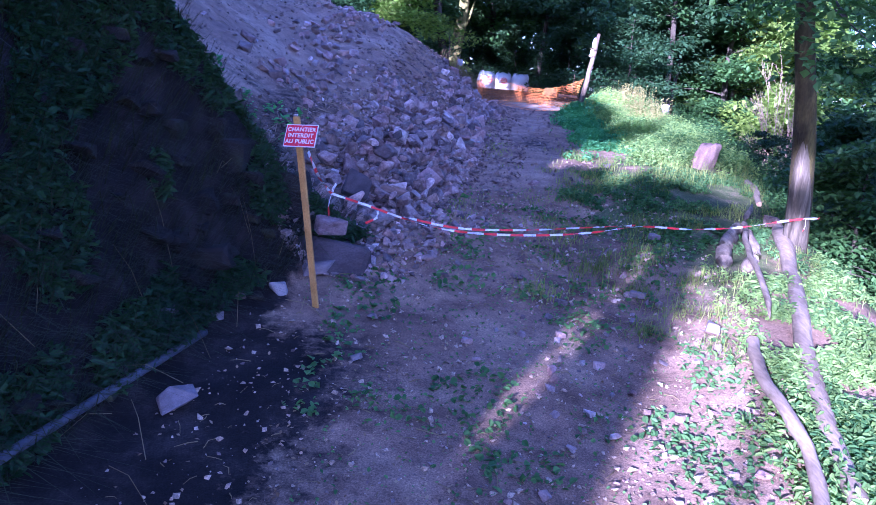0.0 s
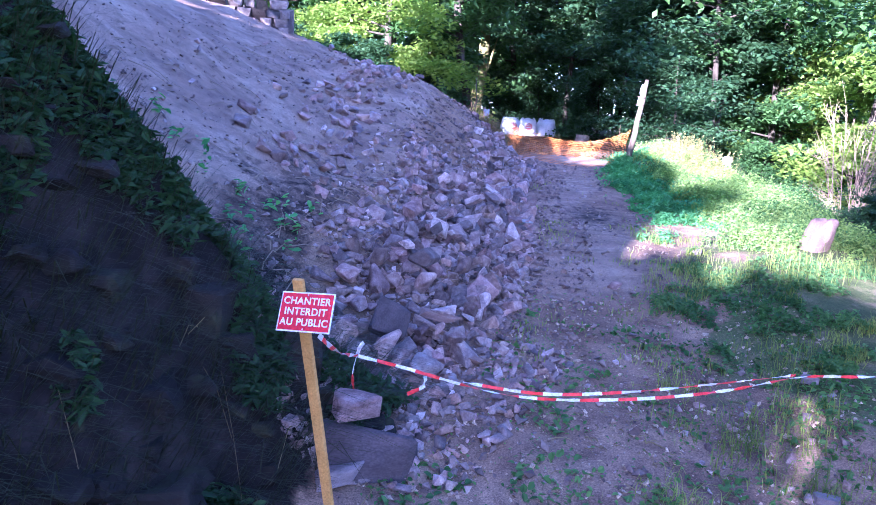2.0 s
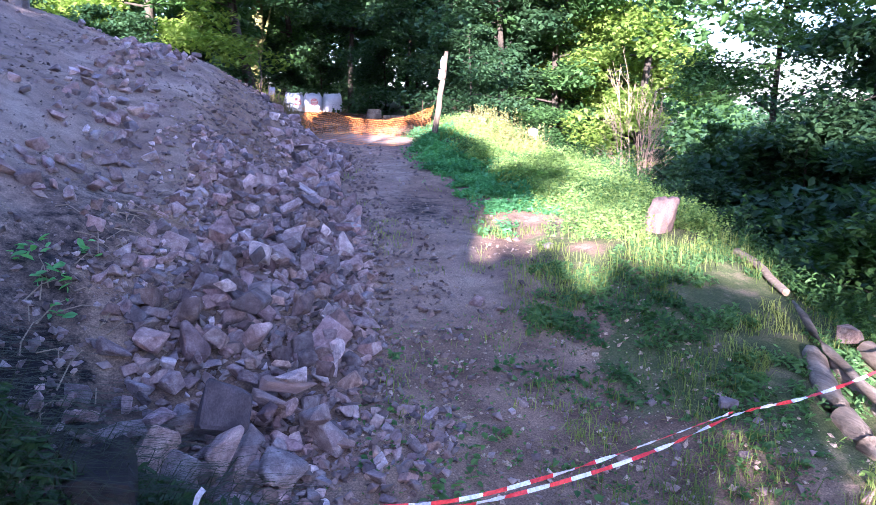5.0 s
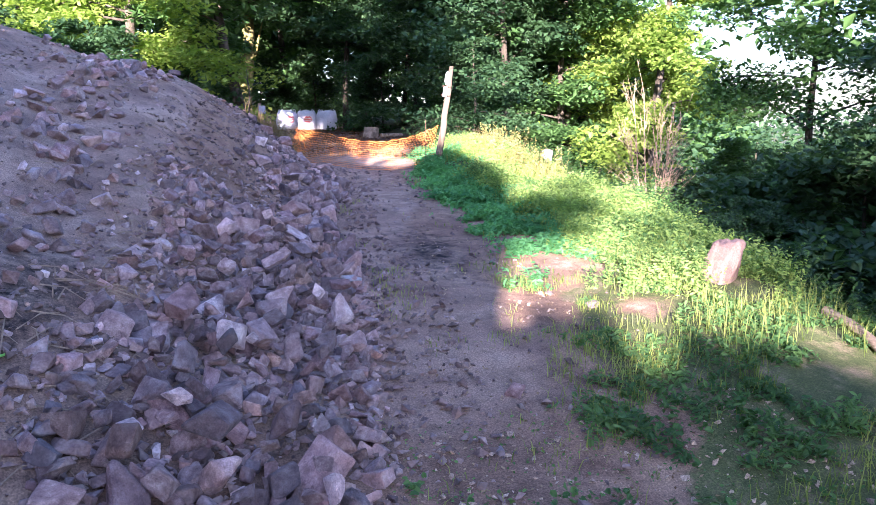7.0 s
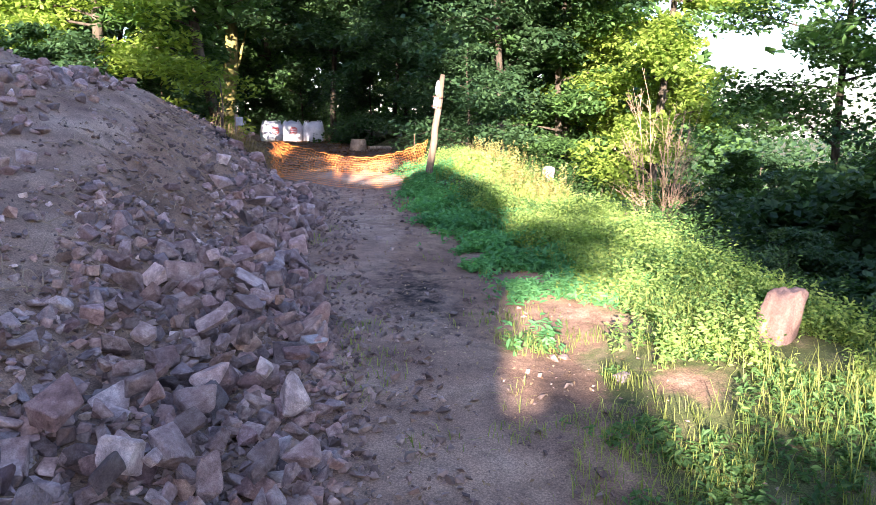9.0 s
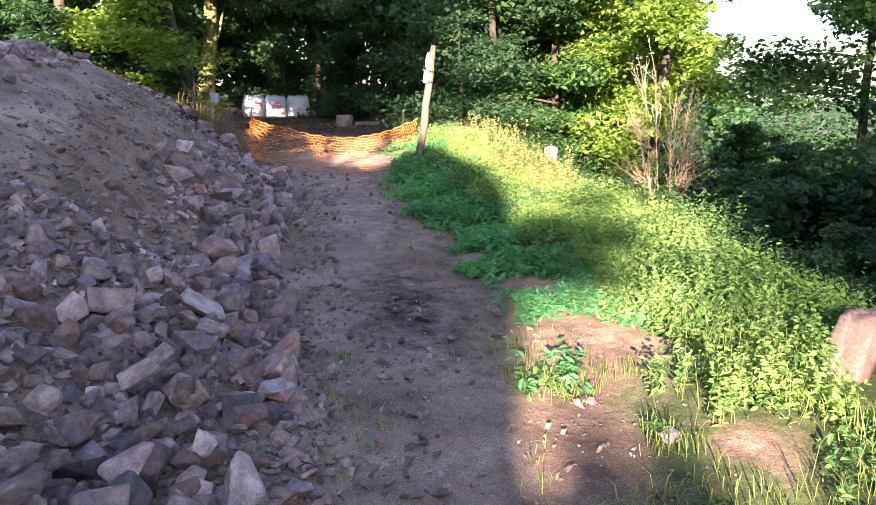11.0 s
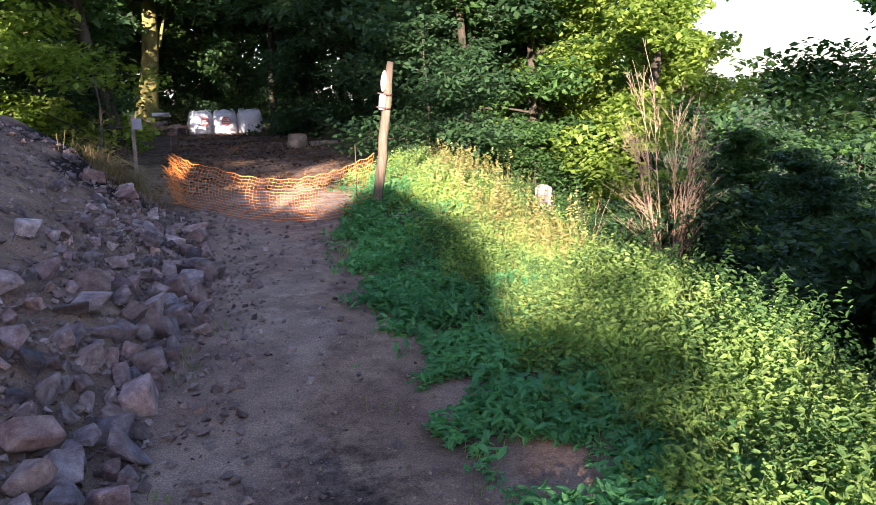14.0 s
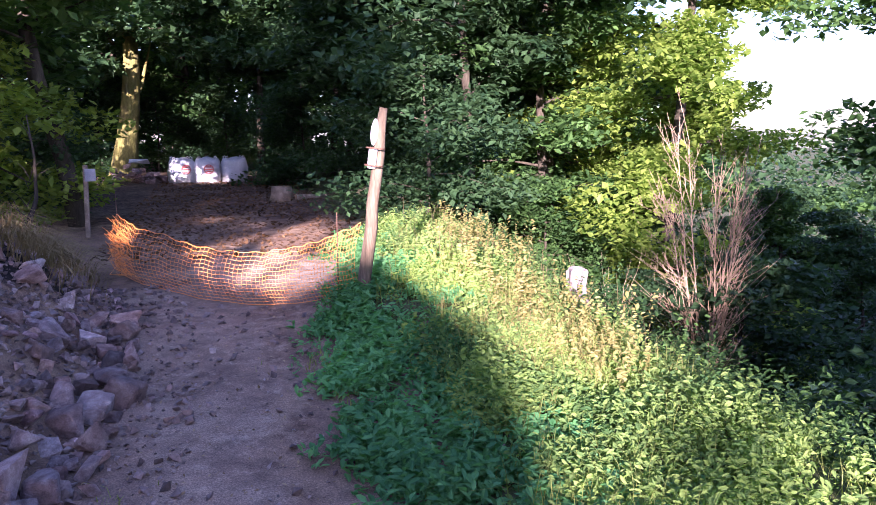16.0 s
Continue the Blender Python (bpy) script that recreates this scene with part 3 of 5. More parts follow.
kinds = [
    make_tree("broadleaf_tree", "tall broadleaf tree with layered dark green foliage", 1, 17, 4.6, 0.24, 0.185, 23000, LEAF_DARK, at=(10.6, 36.5), trunk_r=0.15, group=W),
    make_tree("broadleaf_tree", "leafy forest tree with mid-green foliage in sprays", 2, 15, 4.2, 0.10, 0.2, 19000, LEAF, at=(-9.5, 44), group=W),
    make_tree("broadleaf_tree", "sunlit broadleaf tree with bright yellow-green leaves", 3, 17, 3.7, 0.03, 0.15, 44000, LEAF_BRIGHT, at=(16.9, 35.0), group=W),
    make_tree("broadleaf_tree", "slim forest tree with a bare lower trunk", 4, 19, 3.6, 0.26, 0.25, 13000, LEAF_DARK, at=(6.9, 52), trunk_r=0.16, group=W),
    make_tree("understory_shrub", "dense leafy shrub at the edge of the wood", 5, 3.6, 1.9, 0.02, 0.1, 8500, LEAF_DARK, at=(7.4, 30.5), trunk_r=0.05, category="shrub", group="woodland shrubs"),
    make_tree("understory_shrub", "leafy green shrub catching the sun", 6, 2.6, 1.5, 0.02, 0.075, 10000, LEAF, at=(6.7, 11.6), trunk_r=0.04, category="shrub", group="woodland shrubs"),
]


def plant(spots):
    for x, y, k, s, turn in spots:
        t = copy_thing(kinds[k], pose(x, y, ground_z(x, y) - 0.1 * s, 0, 0, turn))
        t.scale = (s, s, s)


# wood behind the clearing and along the hill
plant([
    (-3.2, 36.5, 2, 0.95, 80), (-12, 42, 2, 1.1, 10), (-9, 48, 0, 1.1, 200), (-17, 36, 1, 1.0, 130), (-5, 60, 3, 1.1, 15),
    (10.5, 50, 0, 1.1, 70), (13, 44, 3, 1.0, 300), (4, 62, 1, 1.2, 33), (14, 55, 1, 1.1, 100), (18, 48, 0, 1.1, 160), (-1, 66, 1, 1.2, 250),
    (14.5, 39, 1, 0.9, 20), (17.5, 44, 1, 0.95, 210), (15.2, 40, 2, 0.9, 275), (22, 36, 1, 0.6, 40), (8.5, 62, 3, 1.2, 5), (22, 56, 3, 1.2, 50),
    (-14, 55, 0, 1.3, 140), (-22, 46, 1, 1.2, 60), (-24, 36, 2, 1.0, 30), (9.5, 42, 0, 0.9, 140), (3.2, 68, 1, 1.3, 10),
])
# valley side
plant([(22, 22, 0, 0.7, 222), (12.2, 16.6, 0, 0.62, 80), (13.2, 19.0, 0, 0.5, 190), (9.2, 47, 3, 0.8, 60), (11.8, 38.5, 3, 0.75, 20), (16.5, 15.5, 0, 0.78, 100), (14, 10.5, 0, 0.75, 310), (20, 9, 1, 0.8, 20), (12, 4, 1, 0.8, 70), (9.8, 8.3, 0, 0.6, 60), (20.5, 31.5, 0, 0.48, 115), (23.5, 35.5, 0, 0.55, 215), (26.5, 41, 0, 0.62, 315), (24, 30, 0, 0.5, 0), (27, 34, 0, 0.55, 50), (30, 38, 1, 0.65, 90), (34, 42, 0, 0.8, 10), (21, 27.5, 1, 0.42, 150), (26, 29, 0, 0.55, 200), (32, 35, 1, 0.7, 250), (38, 40, 0, 0.9, 300)])
make_tree("broadleaf_tree", "dark leafy tree on the valley side against the sky", 8, 13.5, 2.8, 0.12, 0.1, 34000, LEAF, at=(13.9, 22.9), trunk_r=0.13, group=W)
# unseen trees on the hill above the way, added to shape the sun's patches
make_tree("young_tree", "unseen young tree with a straight bare stem, added to cast shade", 65, 4.7, 0.8, 0.72, 0.13, 5200, LEAF, at=(-9.6, -14.6), trunk_r=0.07)
make_tree("young_tree", "unseen thin sapling with sparse leaves, added to break up sunlight", 66, 3.0, 0.7, 0.12, 0.13, 300, LEAF, at=(-9.4, -14.7), trunk_r=0.04)
make_tree("young_tree", "unseen low bushy tree on the crest, added to cast shade", 67, 4.0, 0.9, 0.05, 0.13, 2400, LEAF, at=(-10.2, 6.2), trunk_r=0.06)
make_tree("young_tree", "unseen small round bush on the crest, added to cast shade", 69, 3.0, 0.6, 0.65, 0.09, 550, LEAF, at=(-9.6, -10.1), trunk_r=0.03)
make_tree("young_tree", "unseen bare-stemmed young tree above the bank, added to cast shade", 61, 5.4, 1.5, 0.6, 0.13, 1500, LEAF, at=(-3.7, -2.2), trunk_r=0.06)
make_tree("young_tree", "unseen bare-stemmed young tree on the hill, added to dapple sunlight", 63, 4.8, 1.3, 0.45, 0.13, 500, LEAF, at=(-10.2, -17.6), trunk_r=0.05)
make_tree("young_tree", "unseen small bushy tree on the crest, added to cast shade", 64, 2.4, 0.62, 0.7, 0.12, 1500, LEAF, at=(-9.6, -8.9), trunk_r=0.03)
make_tree("young_tree", "unseen tall young tree with a long bare stem, added to cast shade", 72, 9.6, 1.7, 0.58, 0.16, 4600, LEAF, at=(-9.6, -19.0), trunk_r=0.08)
make_tree("young_tree", "unseen small bushy tree on the crest, added to cast shade", 71, 2.4, 0.6, 0.7, 0.12, 1300, LEAF, at=(-9.6, -9.75), trunk_r=0.03)
# unseen copies of the wood's trees, added to shade slope, clearing and valley
plant([(-10.2, 12.2, 1, 0.55, 0), (-9.4, 15.2, 0, 0.5, 70), (-11.0, -27.3, 3, 1.0, 90), (-8.0, -28.5, 3, 1.0, 10), (-10.9, -0.3, 3, 0.8, 200), (-10.6, 2.8, 3, 0.75, 300), (-10.8, 5.4, 3, 0.75, 30), (-11.5, 8.4, 3, 0.8, 130)])
# shrubs under the trees, round the clearing and down the valley side
plant([(x, y, 4, s, a) for x, y, s, a in [
    (8.4, 33.4, 0.8, 30), (9.2, 40.5, 1.2, 200), (13.2, 31.0, 0.7, 90), (15.4, 29.5, 0.8, 160), (12.5, 22.5, 0.9, 40), (7.2, 16.7, 0.36, 170), (10.4, 17.6, 1.25, 300), (9.6, 14.2, 1.2, 120), (11.6, 20.8, 1.2, 20),
    (9.6, 12.6, 0.8, 210), (12.6, 13.2, 1.0, 80), (9.0, 7.0, 0.9, 20), (7.6, 46, 1.2, 70), (8.6, 56, 1.4, 20), (-0.5, 57.5, 1.3, 130), (-4.5, 53, 1.2, 220), (-1.6, 43, 1.1, 15),
    (-1.5, 36.6, 1.0, 75), (-4.5, 34.4, 1.2, 160), (-8, 31.5, 1.2, 250), (5.6, 58, 1.3, 45), (2.2, 60, 1.3, 310), (-12, 36.5, 1.3, 60), (-16, 32, 1.3, 10), (12.8, 46, 1.4, 5), (16.5, 42.5, 1.5, 95), (18.5, 35.5, 1.5, 190), (15.5, 19.5, 1.2, 44), (14.5, 29.4, 1.2, 144),
]])
plant([(x, y, 5, s, a) for x, y, s, a in [(8.8, 17.2, 0.65, 100), (10.9, 21.4, 0.9, 200), (8.0, 14.2, 0.6, 300), (7.6, 9.9, 0.6, 80), (13.0, 36, 1.4, 20)]])


def far_wood():
    """Dim leafage closing the wood behind its front trees."""
    rng = np.random.default_rng(77)
    n = 46000
    a = rng.uniform(radians(-62), radians(47), n)
    r = rng.uniform(64, 84, n)
    x, y = np.sin(a) * r, 8 + np.cos(a) * r
    clump = vnoise(a * 60, r * 0.15, 1.0, 31)
    z = 1.5 + rng.uniform(0, 1, n) ** 1.15 * (15 + 5 * clump) * (1 - smooth(radians(31), radians(41), a))
    z += np.where(x > 14, -3.0, 0)
    v, f = leaf_quads(np.stack([x, y, z], -1), 0.6, rng, 0.3)
    ob = part("far_wood", mesh("far_wood", v, f), LEAF)
    tagged(ob, "dense dark green wood filling the distance", "wood", kind="stuff")


far_wood()


def valley_wood():
    """Tree tops of the valley below the brink."""
    rng = np.random.default_rng(78)
    n = 50000
    a = rng.uniform(radians(26), radians(88), n)
    r = rng.uniform(52, 90, n)
    x, y = np.sin(a) * r, 8 + np.cos(a) * r
    top = 2.0 + 2.0 * vnoise(a * 40, r * 0.12, 1.0, 32)
    z = -17 + rng.uniform(0, 1, n) ** 0.7 * (top + 17)
    v, f = leaf_quads(np.stack([x, y, z], -1), 0.34, rng, 0.3)
    ob = part("valley_wood", mesh("valley_wood", v, f), LEAF_DARK)
    tagged(ob, "green tree tops filling the valley below", "wood", kind="stuff")


valley_wood()


# ---------- stones ----------
def hull_stone(seed, flat=0.75, boxy=0.5):
    """An angular broken stone about one metre across."""
    rng = random.Random(seed)
    bm = bmesh.new()
    for _ in range(14):
        p = Vector([rng.uniform(-1, 1) for _ in range(3)])
        p = p.lerp(Vector([math.copysign(1, c) for c in p]), boxy * rng.uniform(0.3, 1))
        bm.verts.new((0.5 * p.x, 0.5 * p.y * rng.uniform(0.7, 1), 0.5 * p.z * flat))
    out = bmesh.ops.convex_hull(bm, input=bm.verts)
    bmesh.ops.delete(bm, geom=list({e for e in out["geom_interior"] if isinstance(e, bmesh.types.BMVert)} | {v for v in bm.verts if not v.link_faces}), context="VERTS")
    bmesh.ops.dissolve_limit(bm, angle_limit=radians(16), verts=bm.verts, edges=bm.edges)
    bmesh.ops.bevel(bm, geom=list(bm.edges), offset=0.045, segments=1, affect="EDGES", clamp_overlap=True)
    bmesh.ops.triangulate(bm, faces=[f for f in bm.faces if len(f.verts) > 4])
    me = bpy.data.meshes.new("stone")
    bm.to_mesh(me)
    bm.free()
    me.materials.append(STONE)
    return me


STONES = [hull_stone(k, 0.55 + 0.45 * ((k * 7) % 10) / 10, 0.35 + 0.4 * ((k * 3) % 7) / 7) for k in range(26)]


def mesh_arrays(me):
    v = np.empty(len(me.vertices) * 3)
    me.vertices.foreach_get("co", v)
    return v.reshape(-1, 3), [tuple(p.vertices) for p in me.polygons]


ARRAYS = [mesh_arrays(m) for m in STONES]


def scatter_mesh(name, spots, arrays, material, label, category, parent=None):
    """Many stones in one mesh: spots of x, y, z, size, seed."""
    verts, faces, base = [], [], 0
    for x, y, z, s, k in spots:
        rng = random.Random(k)
        v, f = arrays[k % len(arrays)]
        r = np.array(Euler((rng.uniform(-0.7, 0.7), rng.uniform(-0.7, 0.7), rng.uniform(0, 6.3))).to_matrix())
        verts.append((v * (s, s * rng.uniform(0.6, 1), s * rng.uniform(0.6, 1))) @ r.T + (x, y, z))
        faces += [tuple(i + base for i in q) for q in f]
        base += len(v)
    ob = part(name, mesh(name, np.concatenate(verts), faces), material, parent)
    tagged(ob, label, category, kind="stuff")
    return ob


def strew(rng, count, y0, y1, d0, d1, lo, hi, gap, taken, power=2.0):
    """Places for stones d0..d1 up the slope from its foot, kept apart by their sizes."""
    out = []
    for _ in range(count * 12):
        if len(out) >= count:
            break
        y, d = rng.uniform(y0, y1), rng.uniform(d0, d1)
        s = lo + (hi - lo) * rng.uniform(0, 1) ** power
        x = float(toe(y)) - d
        key = (int(x / 0.5), int(y / 0.5))
        near = [q for i in (-1, 0, 1) for j in (-1, 0, 1) for q in taken.get((key[0] + i, key[1] + j), ())]
        if any((x - q[0]) ** 2 + (y - q[1]) ** 2 < (gap * (s + q[2])) ** 2 for q in near):
            continue
        taken.setdefault(key, []).append((x, y, s))
        out.append((x, y, s))
    return out


heap = empty("rubble_heap", pose(0, 14, ground_z(0, 14)), "heap of broken pinkish sandstone blocks at the foot of the slope", "rubble")
rng = random.Random(5)
taken = {}
first = strew(rng, 180, 9.3, 17.2, -0.1, 1.9, 0.16, 0.44, 0.31, taken, 2.0)
second = [(x, y, s, rng.uniform(0.1, 0.22)) for x, y, s in strew(rng, 120, 9.6, 16.8, 0.1, 1.6, 0.14, 0.34, 0.36, {}, 1.7)]
inv = heap.matrix_basis.inverted()
for n, row in enumerate([(*q, 0.0) for q in first] + second):
    x, y, s, up = row
    ob = part("stone", STONES[n % len(STONES)], None)
    ob.parent = heap
    ob.location = inv @ Vector((x, y, ground_z(x, y) + 0.22 * s + up))
    ob.rotation_euler = (rng.uniform(-0.8, 0.8), rng.uniform(-0.8, 0.8), rng.uniform(0, 6.3))
    ob.scale = (s * rng.uniform(0.9, 1.25), s * rng.uniform(0.65, 1), s * rng.uniform(0.65, 1))
footing = empty("rubble_line", pose(1.2, 20, ground_z(1.2, 20)), "line of tumbled sandstone blocks along the foot of the slope", "rubble")
inv = footing.matrix_basis.inverted()
line = strew(rng, 95, 16.6, 21.5, -0.25, 0.55, 0.2, 0.44, 0.33, taken, 1.2) + strew(rng, 60, 21.0, 25.6, -0.45, 0.35, 0.16, 0.42, 0.33, taken, 1.3) + strew(rng, 40, 17.5, 26.0, 0.5, 1.4, 0.16, 0.36, 0.45, taken, 1.6)
for n, (x, y, s) in enumerate(line):
    ob = part("stone", STONES[(n * 5) % len(STONES)], None)
    ob.parent = footing
    ob.location = inv @ Vector((x, y, ground_z(x, y) + 0.25 * s))
    ob.rotation_euler = (rng.uniform(-0.5, 0.5), rng.uniform(-0.5, 0.5), rng.uniform(0, 6.3))
    ob.scale = (s, s * rng.uniform(0.65, 1), s * rng.uniform(0.7, 1))
rest = []
for q in strew(rng, 260, 17.4, 28, -0.3, 1.0, 0.07, 0.18, 0.3, taken) + strew(rng, 1300, 9.3, 18, -0.15, 2.2, 0.07, 0.22, 0.19, taken, 1.8) + strew(rng, 700, 9.2, 18, -0.3, 2.8, 0.05, 0.11, 0.25, {}) + strew(rng, 80, 10.5, 27, 2.2, 6.5, 0.05, 0.24, 0.5, taken, 3.0) + strew(rng, 420, 8.1, 10.4, -1.0, 0.5, 0.04, 0.17, 0.22, taken, 2.2):
    if (q[0] + 2.4) ** 2 / 0.8 + (q[1] - 10.0) ** 2 / 2.4 > 1 or rng.random() < 0.3:
        rest.append((q[0], q[1], ground_z(q[0], q[1]) + 0.2 * q[2], q[2], rng.randrange(9999)))
# a stony streak across the slope
for _ in range(260):
    y = rng.uniform(13, 26)
    d = 3.2 + 0.05 * (y - 14) + rng.gauss(0, 0.42)
    x, s = float(toe(y)) - d, rng.uniform(0.08, 0.3)
    rest.append((x, y, ground_z(x, y) + 0.2 * s, s, rng.randrange(9999)))
scatter_mesh("loose_stones", rest, ARRAYS, GRIT_STONE, "loose pinkish stones scattered over the earth slope", "stones")


def chip(seed):
    r = random.Random(seed)
    v = np.array([(1, 0, 0), (-1, 0, 0), (0, 1, 0), (0, -1, 0), (0.3, 0.2, 0.8), (-0.2, -0.3, -0.7)], float) * 0.5
    v += np.array([[r.uniform(-0.15, 0.15) for _ in range(3)] for _ in range(6)])
    return v, [(0, 2, 4), (2, 1, 4), (1, 3, 4), (3, 0, 4), (2, 0, 5), (1, 2, 5), (3, 1, 5), (0, 3, 5)]


CHIPS = [chip(k) for k in range(9)]
small = []
for _ in range(12500):
    y = rng.uniform(8.1, 28)
    d = rng.uniform(-0.45, 1) * rng.choice((1.0, 1.0, 2.5, 2.5, 2.5, 5.5)) + 0.1
    if y > 13.5 and 2.3 < d < 3.3 and rng.random() < 0.75:
        continue
    x = float(toe(y)) - d
    if y < 9.6 and d > 0.8:
        continue
    s = 0.03 + 0.1 * rng.random() ** 2.2
    small.append((x, y, ground_z(x, y) + 0.18 * s, s, rng.randrange(9999)))
scatter_mesh("rubble_gravel", small, CHIPS, GRIT, "small broken pinkish stone chips over the slope", "gravel")
small = []
for _ in range(2400):
    y = 2 + 27 * rng.random() ** 1.2
    x = rng.uniform(float(toe(y)) + 0.05, float(path_right(y)) + 1.2)
    s = 0.01 + 0.045 * rng.random() ** 5
    small.append((x, y, ground_z(x, y) + 0.15 * s, s, rng.randrange(9999)))
for _ in range(2600):
    y = rng.uniform(3, 9.5)
    x = rng.uniform(float(toe(y)) + 1.3, float(path_right(y)) + 1.6)
    s = 0.008 + 0.03 * rng.random() ** 4
    small.append((x, y, ground_z(x, y) + 0.15 * s, s, rng.randrange(9999)))
scatter_mesh("path_pebbles", small, CHIPS, GRIT, "pale pebbles and stone chips lying on the earth path", "gravel")


def lone_stone(name, label, at, size, turn=(0, 0, 0), material=None, variant=0, lift=0.25, category="stone", z=None):
    me = STONES[variant].copy()
    if material:
        me.materials.clear()
        me.materials.append(material)
    ob = tagged(new(name, me), label, category)
    zz = ground_z(*at) + lift * size[2] if z is None else z
    ob.matrix_world = pose(at[0], at[1], zz, *turn) @ Matrix.Diagonal((*size, 1))
    return ob


lone_stone("white_stone", "whitish stone at the foot of the rubble", (0.85, 15.45), (0.26, 0.22, 0.26), (10, 5, 30), PALE_STONE, 3)
lone_stone("white_stone", "pale stone beside the sign's stake", (-1.45, 7.55), (0.24, 0.2, 0.2), (0, 8, 10), PALE_STONE, 5)
lone_stone("flat_rock", "large flat dark rock by the tape", (-0.95, 8.35), (0.95, 0.6, 0.5), (6, 4, 15), DARK_STONE, 1)
lone_stone("rock", "pinkish angular rock lying on a flat rock", (-1.08, 8.38), (0.42, 0.34, 0.32), (0, 5, 40), None, 7, z=ground_z(-1.08, 8.38) + 0.42)
lone_stone("dark_slab", "dark grey slab standing in the rubble", (-0.92, 9.95), (0.4, 0.24, 0.58), (-25, 24, 10), DARK_STONE, 9, 0.62)
lone_stone("long_stone", "long flat pinkish stone lying on the rubble", (-0.45, 10.55), (0.5, 0.16, 0.11), (4, 10, -12), BLOCK_STONE, 4, 1.6)
lone_stone("long_stone", "long squared pinkish stone on the rubble", (-0.5, 10.3), (0.62, 0.17, 0.14), (0, 12, -28), None, 12, 1.3)
lone_stone("pale_rock", "grey flat rock beside the stake", (-1.1, 8.05), (0.42, 0.2, 0.16), (0, -8, 12), PALE_GREY, 4, 0.6)
lone_stone("rock", "grey stone lying near the iron pipe", (-1.72, 5.3), (0.36, 0.26, 0.26), (0, 0, 20), PALE_GREY, 8)
lone_stone("rock", "grey stone on the foot of the bank", (-2.15, 6.3), (0.3, 0.24, 0.2), (0, 0, 70), PALE_GREY, 10)
for n, (x, y, s) in enumerate([(-1.75, 7.15, 0.17), (-1.85, 6.75, 0.16), (1.55, 7.9, 0.16), (2.45, 8.2, 0.2), (2.6, 7.9, 0.14), (3.0, 7.3, 0.22), (1.9, 6.1, 0.12), (3.05, 9.9, 0.18), (1.75, 12.5, 0.2), (1.3, 11.7, 0.12), (1.35, 11.9, 0.1), (3.25, 14.1, 0.16), (4.0, 23.6, 0.17)]):
    lone_stone("rock", "small pale stone lying on the ground", (x, y), (s, s * 0.8, s * 0.7), (0, 0, 50 * n), PALE_GREY if n % 2 else None, n)

# stone block standing in the verge
bm = bmesh.new()
bmesh.ops.create_icosphere(bm, subdivisions=4, radius=1)
for v in bm.verts:
    c = v.co.copy()
    q = max(abs(c.x), abs(c.y), abs(c.z))
    c = c.lerp(c / q, 0.55)
    c += 0.22 * noise.noise_vector(v.co * 1.3 + Vector((4, 1, 7))) + 0.09 * noise.noise_vector(v.co * 3.4) + 0.03 * noise.noise_vector(v.co * 9)
    v.co = Vector((c.x * 0.19 + 0.06 * c.z, c.y * 0.17, c.z * 0.34))
for f in bm.faces:
    f.smooth = True
ob = part("boundary_stone", bm, BLOCK_STONE)
ob.matrix_world = pose(5.22, 14.55, ground_z(5.22, 14.55) + 0.16, 4, 5, 20)
tagged(ob, "squat pale pinkish stone block standing in the grass", "stone")


# ---------- sign ----------
def framed(x_axis, down, centre):
    x_axis = Vector(x_axis).normalized()
    up = (-Vector(down)).normalized()
    face = x_axis.cross(up).normalized()
    up = face.cross(x_axis)
    m = Matrix((x_axis, up, face)).transposed().to_4x4()
    m.translation = centre
    return m


def slab(w, h, d, bevel=0.002):
    bm = bmesh.new()
    bmesh.ops.create_cube(bm, size=1)
    bmesh.ops.scale(bm, vec=(w, h, d), verts=bm.verts)
    bmesh.ops.bevel(bm, geom=bm.edges, offset=bevel, segments=1, affect="EDGES")
    return bm


def lettering(text, size, material, parent, at):
    cu = bpy.data.curves.new("text", "FONT")
    cu.body, cu.size, cu.align_x, cu.align_y, cu.extrude, cu.offset = text, size, "CENTER", "CENTER", 0.0006, 0.0012
    cu.space_character = 1.08
    tmp = bpy.data.objects.new("text", cu)
    scene.collection.objects.link(tmp)
    bpy.context.view_layer.update()
    me = bpy.data.meshes.new_from_object(tmp.evaluated_get(bpy.context.evaluated_depsgraph_get()))
    bpy.data.objects.remove(tmp)
    me.materials.clear()
    ob = part("lettering", me, material, parent, "white capital lettering")
    ob.location = at
    return ob


foot, tip = Vector((-1.09, 7.42, ground_z(-1.09, 7.42) - 0.25)), Vector((-1.125, 6.87, 1.85))
sign = empty("warning_sign", pose(*foot), "red site warning sign with white letters on a yellow stake", "sign")
lath = part("stake", slab(0.062, (tip - foot).length, 0.03, 0.004), LATH, None, "yellowish wooden stake")
lath.matrix_world = framed((0.95, -0.3, 0.03), foot - tip, (foot + tip) / 2)
face_m = framed((0.94, -0.3, 0.07), (0.17, -0.5, -0.85), (-1.162, 6.835, 1.69))
board = part("panel", slab(0.315, 0.215, 0.004), SIGN_WHITE, None, "white-edged panel")
board.matrix_world = face_m
adopt((lath, board), sign)
